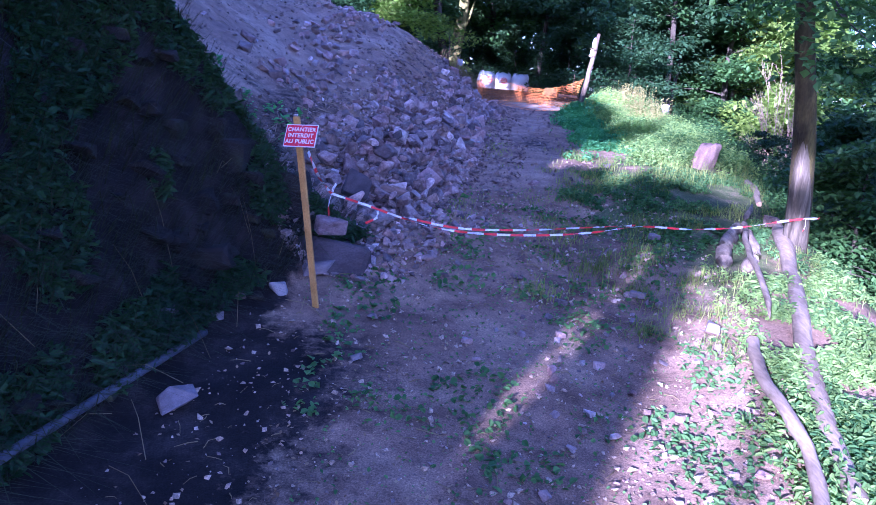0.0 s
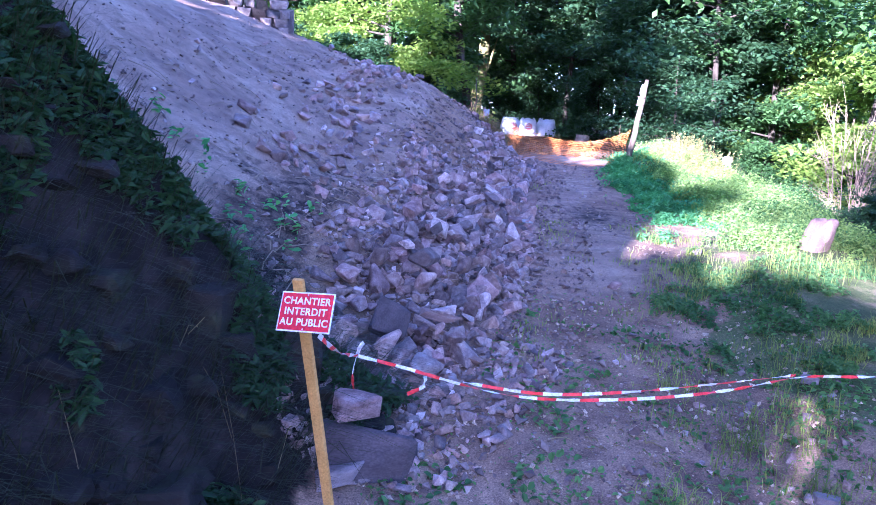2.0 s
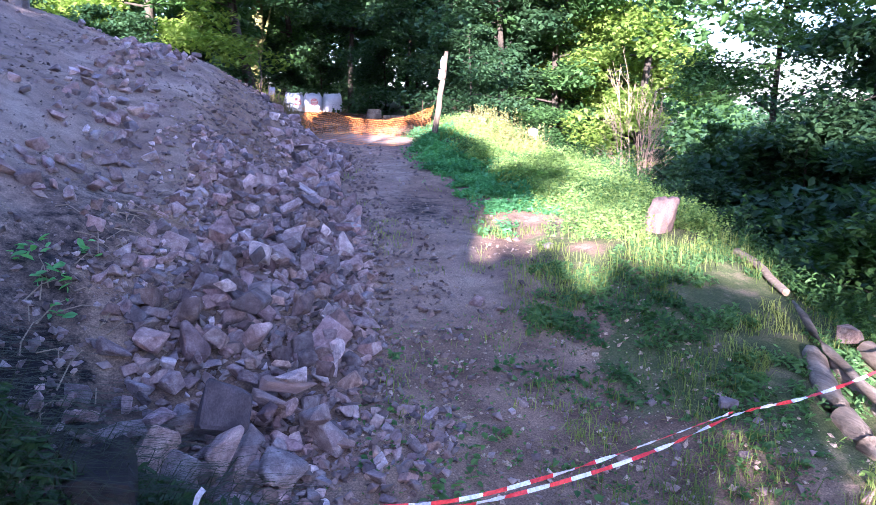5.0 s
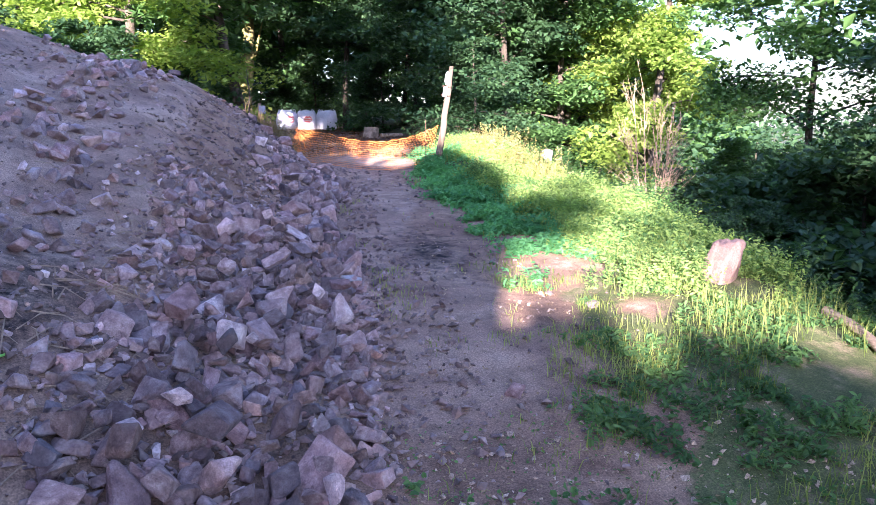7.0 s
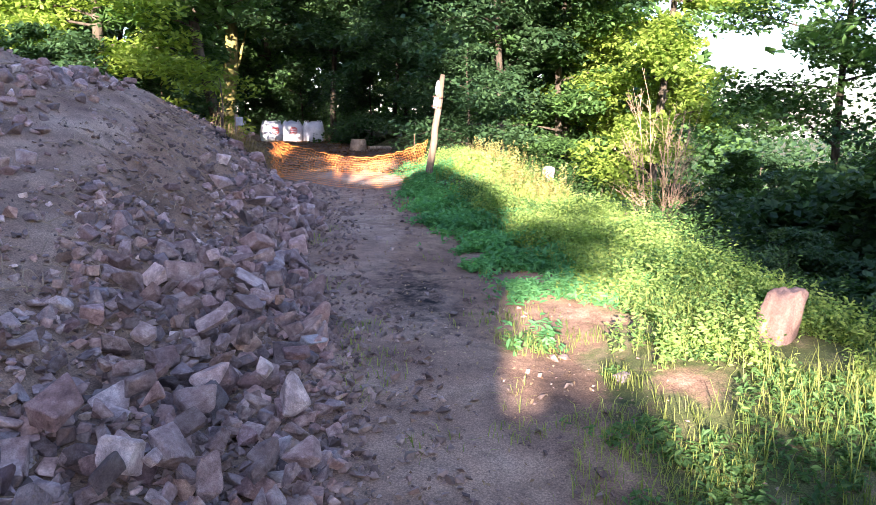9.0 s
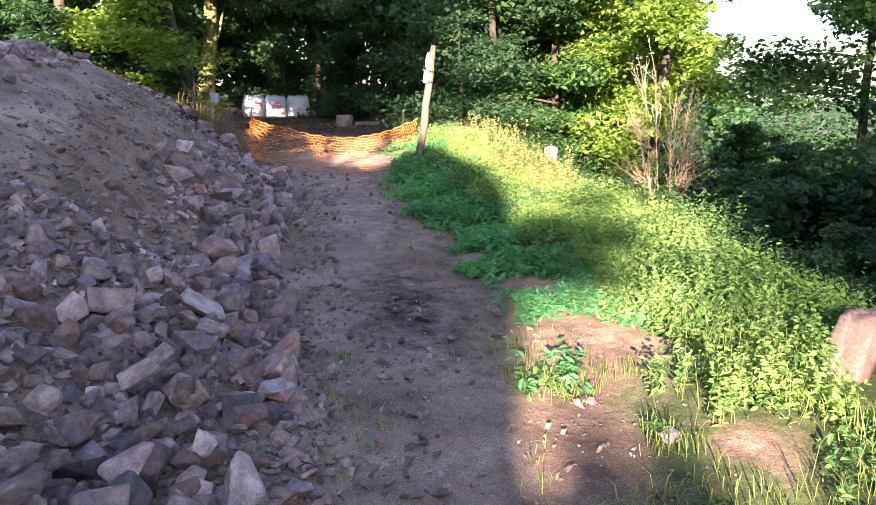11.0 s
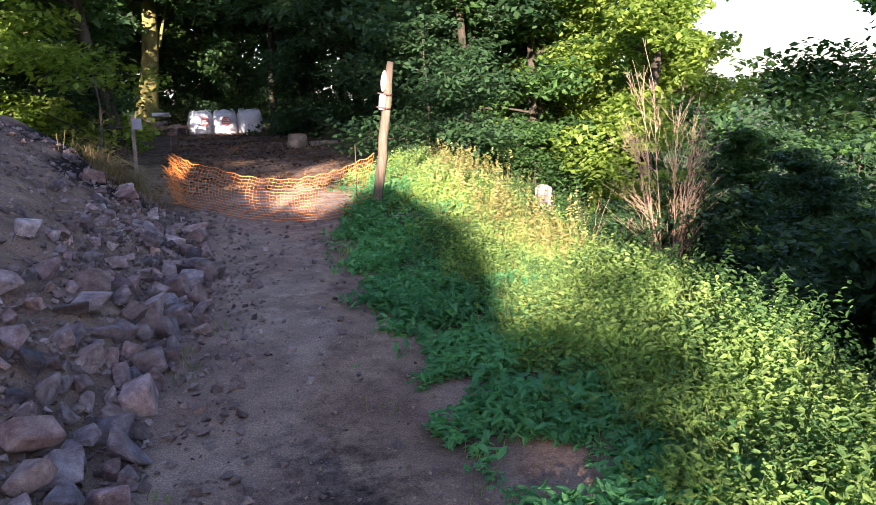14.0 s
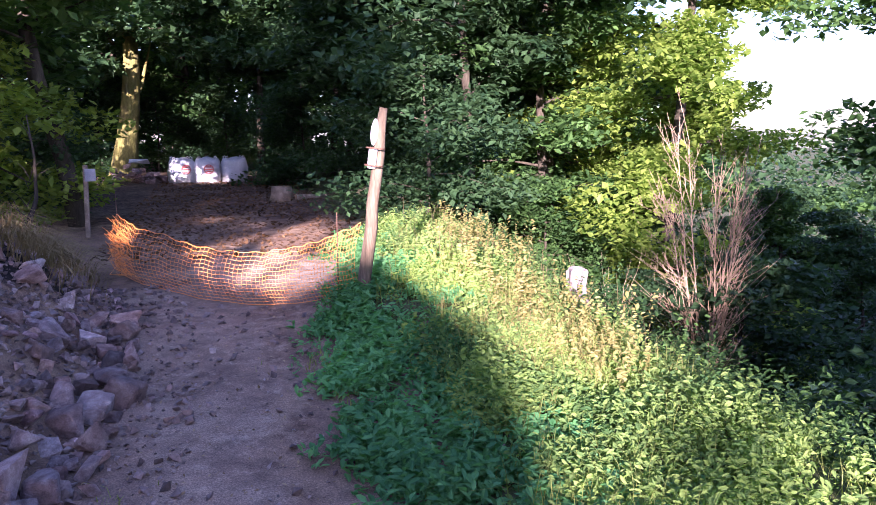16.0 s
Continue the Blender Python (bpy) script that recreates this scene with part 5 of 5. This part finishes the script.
# ---------- bank left of the net: dry grass, roots, dead sapling ----------
def blades(spots, high, width, bend, seed, material, name, label, category, lean=None):
    """Bent blades of grass in one mesh."""
    rg = np.random.default_rng(seed)
    n = len(spots)
    p = np.asarray(spots)
    h = high * rg.uniform(0.5, 1.2, n)
    a = rg.uniform(0, 2 * np.pi, n) if lean is None else lean + rg.normal(0, 0.5, n)
    out = np.stack([np.cos(a), np.sin(a), 0 * a], -1)
    side = np.stack([-np.sin(a), np.cos(a), 0 * a], -1) * (width * rg.uniform(0.6, 1.3, n))[:, None] * 0.5
    b = bend * rg.uniform(0.3, 1.3, n)
    up = np.array([0, 0, 1.0])
    mid = p + up * (h * 0.6)[:, None] + out * (h * b * 0.3)[:, None]
    tip = p + up * (h * (1 - 0.35 * b))[:, None] + out * (h * b)[:, None]
    v = np.stack([p - side, p + side, mid - side * 0.8, mid + side * 0.8, tip - side * 0.1, tip + side * 0.1], 1).reshape(-1, 3)
    k = np.arange(n)[:, None] * 6
    f = np.concatenate([k + (0, 1, 3, 2), k + (2, 3, 5, 4)])
    ob = part(name, mesh(name, v, f), material)
    tagged(ob, label, category, kind="stuff")
    return ob


def on_ground(x, y, lift=0.0):
    return np.stack([x, y, height(x, y) + lift], -1)


rg = np.random.default_rng(8)
n = 900
blades(on_ground(rg.normal(0.75, 0.28, n), rg.uniform(25.6, 29.2, n), 0.0), 0.5, 0.01, 1.9, 4, STRAW, "dry_grass", "bleached dry grass hanging over the bank", "grass", lean=-0.9)

sap = empty("dead_sapling", pose(0.0, 30.5, ground_z(0.0, 30.5)), "bare grey uprooted sapling on the bank", "dead tree")
rng = random.Random(9)
z0 = ground_z(0, 30.5)
pieces = [tube([(0.0, 30.5, z0 - 0.1), (0.1, 30.5, z0 + 0.6), (0.32, 30.45, z0 + 1.2), (0.36, 30.4, z0 + 1.9), (0.3, 30.4, z0 + 2.6)], [0.06, 0.05, 0.035, 0.02, 0.008], 7)]
for k in range(15):
    f = rng.uniform(0.3, 1)
    a = Vector((0.36 * f, 30.45, z0 + 2.2 * f))
    d = Vector((rng.uniform(-1, 1), rng.uniform(-1, 1), rng.uniform(0.1, 1))).normalized() * rng.uniform(0.3, 0.85)
    pieces.append(tube([a, a + d * 0.5 + Vector((0, 0, 0.05)), a + d], [0.009, 0.006, 0.003], 5))
adopt([part("stem", mesh("stem", *joined(pieces), True), BARK)], sap)

# leaning dark tree beside the notice
lt = empty("leaning_tree", pose(0.35, 36.0, ground_z(0.35, 36)), "dark leaning tree trunk beside the notice", "tree")
z0 = ground_z(0.35, 36)
tr = part("trunk", mesh("trunk", *tube([(0.4, 36, z0 - 0.2), (0.2, 36, z0 + 1.5), (-0.25, 36.1, z0 + 3.5), (-0.55, 36.3, z0 + 6), (-0.7, 36.5, z0 + 9), (-0.8, 36.6, z0 + 11)], [0.24, 0.2, 0.18, 0.15, 0.1, 0.04], 10), True), BARK)
_, boughs, leaves = grow_tree(51, 11, 3.4, 0.36, 0.2, 9000, (-1.2, 0.6), 0.17)
b2, cr = part("bough", mesh("bough", *boughs, True), BARK), part("crown", mesh("crown", *leaves), LEAF)
for o in (b2, cr):
    o.location = (0.35, 36, z0)
adopt((tr, b2, cr), lt)


# ---------- dead shrub and pale stump in the verge ----------
def dead_shrub(at, sink, high, spread, stems, twigs, seed, name, label):
    """Crooked bare stems from one foot, each under a brush of fine upright twigs."""
    rng = random.Random(seed)
    x, y = at
    top = empty(name, pose(x, y, ground_z(x, y) - sink), label, "dead shrub")
    for k in range(stems):
        a, r = 6.28 * k / stems + rng.uniform(-0.4, 0.4), spread * rng.uniform(0.35, 0.9)
        h = high * rng.uniform(0.7, 1.0)
        pts, p = [], Vector((rng.uniform(-0.06, 0.06), rng.uniform(-0.06, 0.06), -0.15))
        for q in range(7):
            f = q / 6
            pts.append(p + Vector((math.cos(a) * r * f ** 0.8 + rng.uniform(-0.03, 0.03), math.sin(a) * r * f ** 0.8 + rng.uniform(-0.03, 0.03), h * f)))
        part("stem", mesh("stem", *tube(pts, [0.009 * high ** 0.9, 0.006 * high ** 0.9, 0.0045 * high ** 0.9, 0.0035 * high ** 0.9, 0.0025 * high ** 0.9, 0.0015 * high ** 0.9, 0.001 * high ** 0.9], 6, False), True), DEAD_TWIG, top)
        fine = []
        for _ in range(twigs):
            f = rng.uniform(0.15, 1.0)
            i = min(5, int(f * 6))
            s = pts[i].lerp(pts[i + 1], f * 6 - i)
            out = Vector((math.cos(a) + rng.uniform(-1, 1), math.sin(a) + rng.uniform(-1, 1), 0)) * rng.uniform(0.1, 0.3) * (1.2 - 0.5 * f) * high / 2.4
            t = s + out + Vector((0, 0, rng.uniform(0.1, 0.5) * high / 2.4))
            m = s.lerp(t, 0.5) + Vector((rng.uniform(-0.04, 0.04), rng.uniform(-0.04, 0.04), -0.03))
            fine.append(tube([s, m, t], [0.0013 * high, 0.001 * high, 0.0006 * high], 3, False))
            for _ in range(2):
                u = m.lerp(t, rng.uniform(0, 0.7))
                fine.append(tube([u, u + Vector((rng.uniform(-0.1, 0.1), rng.uniform(-0.1, 0.1), rng.uniform(0.06, 0.24)))], [0.001 * high, 0.0005 * high], 3, False))
        part("brushwood", mesh("brushwood", *joined(fine)), DEAD_TWIG, top)
    return top


dead_shrub((13.15, 28.9), 0.0, 6.2, 1.15, 8, 44, 3, "dead_shrub", "leafless reddish-brown dead shrub among tall weeds")
dead_shrub((10.9, 29.3), -0.3, 2.0, 1.2, 5, 5, 6, "dead_branch", "bare pale branch standing in the weeds")
bm = rough_block(0.2, 0.2, 0.66, 5)
ob = part("pale_stump", bm, PALE_GREY)
ob.matrix_world = pose(7.15, 24.15, ground_z(7.15, 24.15) + 0.2, 0, 4, 10)
tagged(ob, "pale sun-bleached stump standing in tall weeds", "stump")


# ---------- verge plants ----------
def herbs(name, label, x, y, high, leaf, per, seed, material, category="plants", spread=0.45, long=1.9, mound=0.0, flat=0.5):
    """Upright leafy weeds: leaves in tiers up each stem."""
    rg = np.random.default_rng(seed)
    n = len(x)
    h = high * rg.uniform(0.45, 1.2, n) * (1 + mound * (0.6 * vnoise(x, y, 1.1, 90) + 0.6 * vnoise(x, y, 0.45, 91)))
    base = on_ground(x, y)
    tilt = rg.normal(0, 0.16, (n, 2))
    cs = []
    for k in range(per):
        f = (k + 0.6) / per
        a = rg.uniform(0, 6.28, n)
        r = leaf * (1.1 - 0.6 * f) * rg.uniform(0.5, 1.3, n) * (1 + spread)
        c = base + np.stack([np.cos(a) * r + tilt[:, 0] * h * f, np.sin(a) * r + tilt[:, 1] * h * f, h * f], -1)
        cs.append(c)
    v, f = oval_leaves(np.concatenate(cs), leaf, rg, flat, long)
    ob = part(name, mesh(name, v, f), material)
    tagged(ob, label, category, kind="stuff")
    return ob


def verge_spots(n, seed, y0, y1, lo, hi, patch=0.0):
    """Places between lo and hi of the way from path edge to brink."""
    rg = np.random.default_rng(seed)
    y = rg.uniform(y0, y1, n)
    f = rg.uniform(lo, hi, n) + rg.normal(0, 0.05, n)
    y = y + 0.9 * vnoise(f * 9, y, 0.7, seed + 9) + rg.normal(0, 0.3, n)
    x = path_right(y) + f * (brink(y) - path_right(y)) + 0.25 * vnoise(y, y, 0.8, seed)
    keep = vnoise(x, y, 0.7, seed + 3) + 0.6 * vnoise(x, y, 0.25, seed + 4) > patch
    stone = (x - 5.2) ** 2 + (y - 14.1) ** 2 > 0.25
    keep &= stone
    bare = np.exp(-((x - 3.85) ** 2 / 0.12 + (y - 17.6) ** 2 / 0.3)) + np.exp(-((x - 3.6) ** 2 / 0.3 + (y - 16.1) ** 2 / 0.3)) + 0.7 * np.exp(-((x - 4.05) ** 2 / 0.08 + (y - 15.4) ** 2 / 0.2)) + np.exp(-((x - 3.75) ** 2 / 0.16 + (y - 13.7) ** 2 / 0.22))
    trail = np.exp(-(x - np.interp(y, [20.5, 22.7, 23.7], [4.1, 4.5, 5.0])) ** 2 / 0.03) * smooth(20, 21, y) * (1 - smooth(23.7, 24.5, y))
    keep &= bare + 0.5 * trail < rg.uniform(0.1, 0.6, n)
    return x[keep], y[keep]


x, y = verge_spots(13000, 11, 16.0, 31, 0.0, 0.6, -0.5)
herbs("low_nettles", "low dark green nettles and weeds on the verge", x, y, 0.17, 0.05, 6, 1, HERB, mound=0.7, flat=0.72)
x, y = verge_spots(3000, 22, 16.5, 31, -0.12, 0.6, 0.1)
herbs("small_weeds", "small low weeds creeping at the edge of the path", x, y, 0.06, 0.03, 5, 22, HERB)
x, y = verge_spots(4200, 32, 22.5, 31, 0.34, 1.2, -0.5)
herbs("far_weeds", "sunlit weeds in low mounds near the post", x, y, 0.3, 0.035, 10, 32, HERB_SUN, mound=0.75, flat=-0.3)
x, y = verge_spots(260, 33, 22, 28, 0.7, 1.08, -0.3)
free = np.hypot(x - 7.0, y - 23.7) > 0.6
x, y = x[free], y[free]
herbs("plume_weeds", "tall weeds with golden plumes along the brink", x, y, 0.75, 0.03, 24, 33, GOLD_GRASS, spread=0.1, flat=-0.2)
x, y = verge_spots(10000, 12, 14.0, 22.8, 0.34, 1.15, -0.5)
herbs("tall_weeds", "sunlit nettles and weeds in low mounds along the brink", x, y, 0.34, 0.029, 11, 2, HERB_SUN, mound=0.75, flat=-0.3)
x, y = verge_spots(2100, 23, 14.2, 31, 0.4, 1.3, 0.1)
herbs("broad_weeds", "broad-leaved weeds among the nettles", x, y, 0.32, 0.042, 9, 23, HERB_SUN, mound=0.6, long=1.4, flat=0.2)
x, y = verge_spots(5400, 13, 9.5, 16.5, 0.05, 1.2, 0.0)
herbs("ground_weeds", "short leafy weeds in thin turf", x, y, 0.09, 0.034, 6, 3, LEAF_LOW, mound=0.5)
x, y = verge_spots(3600, 14, 10, 30, 1.2, 2.3, -0.4)
herbs("brink_scrub", "rank green scrub over the brink", x, y, 0.55, 0.034, 16, 4, LEAF, mound=0.7)
x, y = verge_spots(13500, 15, 8.5, 17, -0.1, 1.2, -0.1)
blades(on_ground(x, y), 0.16, 0.007, 0.9, 5, GRASS, "verge_grass", "short uneven grass on the verge", "grass")
x, y = verge_spots(9000, 16, 13, 31, 0.36, 1.2, -0.3)
blades(on_ground(x, y), 0.42, 0.006, 0.9, 6, GRASS, "tall_grass", "yellowish sunlit grass among the weeds", "grass")
x, y = verge_spots(4200, 21, 21.5, 28, 0.42, 1.05, -0.1)
blades(on_ground(x, y), 0.5, 0.006, 1.1, 21, GOLD_GRASS, "golden_grass", "ripe golden grass standing along the brink", "grass")
x, y = verge_spots(500, 17, 22, 31, 0.6, 1.25, -0.1)
blades(on_ground(x, y), 0.75, 0.005, 0.5, 7, STRAW, "seed_stalks", "dry yellow seed stalks standing in the weeds", "grass")
rg = np.random.default_rng(18)
# broad leaves creeping over the near path
n = 4400
y = rg.uniform(3.4, 11.5, n)
x = rg.uniform(-0.9, 3.4, n)
keep = (vnoise(x, y, 0.55, 41) + 0.5 * vnoise(x, y, 0.2, 42) > 0.22) & (x > toe(y) + 0.3)
herbs("creeping_leaves", "broad green leaves creeping over bare earth", x[keep], y[keep], 0.045, 0.05, 2, 8, LEAF_LOW, long=1.15)
n = 4600
y = 3.2 + 9 * rg.random(n)
x = rg.uniform(-1.4, 3.6, n)
keep = x > toe(y) + 0.15 + 1.3 * (y < 7.5)
herbs("scattered_leaves", "small single leaves sprouting over bare earth", x[keep], y[keep], 0.02, 0.024, 1, 28, LEAF_LOW, long=1.3)
# tufts at the edges of the path
n = 5200
y = rg.uniform(9.5, 24, n)
x = np.where(rg.random(n) < 0.25, toe(y) + rg.normal(0.45, 0.18, n), path_right(y) + rg.normal(-0.15, 0.3, n))
keep = vnoise(x, y, 0.5, 43) > 0.25
blades(on_ground(x[keep], y[keep]), 0.1, 0.008, 0.9, 9, GRASS, "path_tufts", "thin grass tufts along the path", "grass")
n = 4800
y = rg.uniform(3.2, 9.6, n)
x = np.interp(y, [3, 5, 7, 10], [2.75, 3.2, 3.7, 4.7]) + rg.normal(0.25, 0.4, n)
keep = vnoise(x, y, 0.4, 44) > -0.2
herbs("log_ivy", "bright ivy and weeds growing between the logs", x[keep], y[keep], 0.14, 0.036, 6, 10, HERB_SUN)
# rank growth on the dark bank
n = 17000
y = rg.uniform(1.5, 9.3, n)
d = rg.uniform(0.1, 2.6, n)
x = toe(y) - d
keep = vnoise(x * 2, y, 0.7, 45) > -0.1
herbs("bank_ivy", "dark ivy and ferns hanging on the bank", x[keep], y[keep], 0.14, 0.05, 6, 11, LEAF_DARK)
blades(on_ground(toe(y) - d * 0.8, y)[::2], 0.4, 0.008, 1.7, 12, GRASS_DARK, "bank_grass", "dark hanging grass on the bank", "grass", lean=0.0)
n = 40
y = rg.uniform(9.6, 12.5, n)
x = toe(y) - rg.uniform(2.2, 4.4, n)
keep = vnoise(x, y, 0.8, 46) > 0.1
herbs("slope_weeds", "sparse weeds on the slope above the rubble", x[keep], y[keep], 0.22, 0.06, 8, 13, HERB)
# dry stems lying about the foot of the bank
pieces = []
rng = random.Random(15)
for k in range(26):
    yy = rng.uniform(3.4, 8.2)
    xx = float(toe(yy)) + rng.uniform(-0.9, 0.5)
    z = ground_z(xx, yy) + 0.03
    a, L = rng.uniform(0, 6.28), rng.uniform(0.2, 0.7)
    x2, y2 = xx + L * math.cos(a), yy + L * math.sin(a)
    z2 = ground_z(x2, y2) + rng.uniform(0.02, 0.15)
    pieces.append(tube([(xx, yy, z), ((xx + x2) / 2, (yy + y2) / 2, (z + z2) / 2 + 0.08), (x2, y2, z2)], [0.0035, 0.003, 0.002], 4))
ob = part("dry_stems", mesh("dry_stems", *joined(pieces)), STRAW)
tagged(ob, "dry pale stems strewn at the foot of the bank", "twigs", kind="stuff")
# fallen twigs and dead leaves on the path
n = 3600
y = 3.2 + 23 * rg.random(n) ** 1.8
x = toe(y) + (path_right(y) + 0.8 - toe(y)) * rg.uniform(0.05, 1, n)
keep = (x > toe(y) + 1.1) | (y > 8) | (rg.random(n) < 0.2)
x, y = x[keep], y[keep]
v, f = leaf_quads(on_ground(x, y, 0.012), 0.022, rg, 0.85, 1.6)
ob = part("fallen_leaves", mesh("fallen_leaves", v, f), DEAD_LEAF)
tagged(ob, "brown and pale fallen leaves on the path", "leaves", kind="stuff")

# rocks breaking out of the bank
bank = empty("rock_bank", pose(-2.6, 5, ground_z(-2.6, 5)), "dark overgrown rock outcrop of the bank", "rock")
rng = random.Random(23)
dark_stones = []
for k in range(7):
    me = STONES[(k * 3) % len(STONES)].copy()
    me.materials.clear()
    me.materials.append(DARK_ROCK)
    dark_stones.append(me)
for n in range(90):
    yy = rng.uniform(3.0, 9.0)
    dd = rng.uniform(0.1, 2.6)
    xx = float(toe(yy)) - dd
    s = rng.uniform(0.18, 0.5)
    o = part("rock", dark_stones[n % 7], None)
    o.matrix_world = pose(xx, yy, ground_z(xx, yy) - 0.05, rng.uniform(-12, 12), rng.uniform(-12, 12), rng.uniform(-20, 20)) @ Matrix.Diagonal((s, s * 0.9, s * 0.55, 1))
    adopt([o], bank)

# fine debris and roots on the slope
rng = random.Random(24)
small = []
for _ in range(5200):
    yy = rng.uniform(10, 27)
    dd = rng.uniform(1.6, 7.5)
    xx = float(toe(yy)) - dd
    s = 0.015 + 0.06 * rng.random() ** 3
    small.append((xx, yy, ground_z(xx, yy) + 0.12 * s, s, rng.randrange(9999)))
scatter_mesh("slope_chips", small, CHIPS, GRIT, "fine stone chips over the bare earth slope", "gravel")
pieces = []
for _ in range(420):
    yy = rng.uniform(9.6, 24)
    dd = rng.uniform(1.2, 6) if rng.random() < 0.6 else rng.uniform(1.2, 2.6)
    xx = float(toe(yy)) - dd
    a, L = rng.uniform(-0.6, 0.6) + (0 if rng.random() < 0.5 else 1.4), rng.uniform(0.12, 0.5)
    x2, y2 = xx + L * math.cos(a), yy + L * math.sin(a)
    pieces.append(tube([(xx, yy, ground_z(xx, yy) + 0.02), ((xx + x2) / 2, (yy + y2) / 2 + 0.03, (ground_z(xx, yy) + ground_z(x2, y2)) / 2 + 0.06), (x2, y2, ground_z(x2, y2) + 0.02)], [0.007, 0.005, 0.003], 4))
ob = part("slope_twigs", mesh("slope_twigs", *joined(pieces)), DEAD_TWIG)
tagged(ob, "dead twigs and torn roots on the slope", "twigs", kind="stuff")

# litter over the near ground: straws, twigs, small stones
pieces = []
rng = random.Random(31)
for _ in range(620):
    yy = rng.uniform(3.4, 10.0)
    xx = rng.uniform(float(toe(yy)) + 0.4, 3.4)
    if xx < 0.8 and rng.random() < 0.6:
        continue
    a, L = rng.uniform(0, 6.28), rng.uniform(0.04, 0.26) * rng.uniform(0.4, 1)
    x2, y2 = xx + L * math.cos(a), yy + L * math.sin(a)
    xm, ym = (xx + x2) / 2 + rng.uniform(-0.02, 0.02), (yy + y2) / 2 + rng.uniform(-0.02, 0.02)
    r = rng.uniform(0.0016, 0.005)
    pieces.append(tube([(xx, yy, ground_z(xx, yy) + r), (xm, ym, ground_z(xm, ym) + 2 * r + 0.006), (x2, y2, ground_z(x2, y2) + r)], [r, r, 0.6 * r], 4))
ob = part("ground_litter", mesh("ground_litter", *joined(pieces)), STRAW)
tagged(ob, "dry straws and broken twigs lying on the earth", "twigs", kind="stuff")
small = []
for _ in range(420):
    yy = rng.uniform(4.2, 10.5)
    xx = rng.gauss(2.2, 0.8) if rng.random() < 0.7 else rng.uniform(-0.6, 3.2)
    s = 0.025 + 0.11 * rng.random() ** 3.5
    small.append((xx, yy, ground_z(xx, yy) + 0.12 * s, s, rng.randrange(9999)))
scatter_mesh("field_stones", small, ARRAYS, GRIT_STONE, "small half-buried stones in the trampled earth", "stones")
clods = []
for _ in range(2600):
    yy = rng.uniform(3.2, 12.0)
    xx = rng.uniform(float(toe(yy)) + 0.2, 3.6)
    s = 0.015 + 0.06 * rng.random() ** 3
    clods.append((xx, yy, ground_z(xx, yy) + 0.1 * s, s, rng.randrange(9999)))
scatter_mesh("earth_clods", clods, CHIPS, EARTH, "small clods of reddish earth on the path", "earth")
n = 900
rg = np.random.default_rng(61)
k = rg.integers(0, 9, n)
cx, cy = np.array([2.75, 2.5, 3.0, 2.1, 1.75, 2.9, 2.35, 3.15, 1.3])[k], np.array([7.7, 8.3, 8.4, 8.9, 9.8, 6.9, 7.3, 7.6, 8.1])[k]
blades(on_ground(cx + rg.normal(0, 0.12, n), cy + rg.normal(0, 0.12, n)), 0.17, 0.006, 1.3, 62, GRASS, "grass_tufts", "pale grass tufts on the trampled earth", "grass")


# burdock rosettes with large soft leaves at the edge of the path
def burdock(x, y, leaves, size, seed, material, label):
    rng = random.Random(seed)
    top = empty("burdock", pose(x, y, ground_z(x, y)), label, "plant", "broad-leaved plants")
    for q in range(leaves):
        a, up = 6.28 * q / leaves + rng.uniform(-0.4, 0.4), rng.uniform(0.25, 0.8)
        w, L, st = size * rng.uniform(0.7, 1.1), size * rng.uniform(1.2, 1.7), size * rng.uniform(0.6, 1.6)
        d, side = Vector((math.cos(a), math.sin(a), 0)), Vector((-math.sin(a), math.cos(a), 0))
        base = d * st * math.cos(up) + Vector((0, 0, 0.03 + st * math.sin(up)))
        verts, faces = [], []
        for i in range(7):
            f = i / 6
            half = w * 0.5 * math.sin(math.pi * (0.1 + 0.9 * f) ** 0.75) + 0.002
            c = base + d * L * f + Vector((0, 0, L * (0.22 * f - 0.5 * f * f)))
            verts += [tuple(c - side * half + Vector((0, 0, 0.22 * half))), tuple(c), tuple(c + side * half + Vector((0, 0, 0.22 * half)))]
            if i:
                o = 3 * i
                faces += [(o - 3, o - 2, o + 1, o), (o - 2, o - 1, o + 2, o + 1)]
        part("leaf", mesh("leaf", verts, faces, True), material, top)
        part("stalk", mesh("stalk", *tube([(0, 0, -0.02), tuple(base * 0.55 + Vector((0, 0, 0.02))), tuple(base)], [0.006, 0.005, 0.003], 5)), material, top)
    return top


for x, y, k, size, seed in ((4.22, 18.75, 12, 0.13, 1), (4.45, 18.5, 9, 0.12, 2), (4.05, 19.05, 8, 0.1, 3)):
    burdock(x, y, k, size, seed, HERB, "broad-leaved dark green burdock at the path's edge")
for x, y, k, size, seed in ((5.05, 16.9, 9, 0.11, 4), (5.3, 17.3, 9, 0.1, 5), (5.55, 16.7, 8, 0.11, 6), (4.95, 17.5, 8, 0.09, 7), (5.7, 17.7, 8, 0.1, 8)):
    burdock(x, y, k, size, seed, HERB_SUN, "sunlit broad-leaved plant among the weeds")
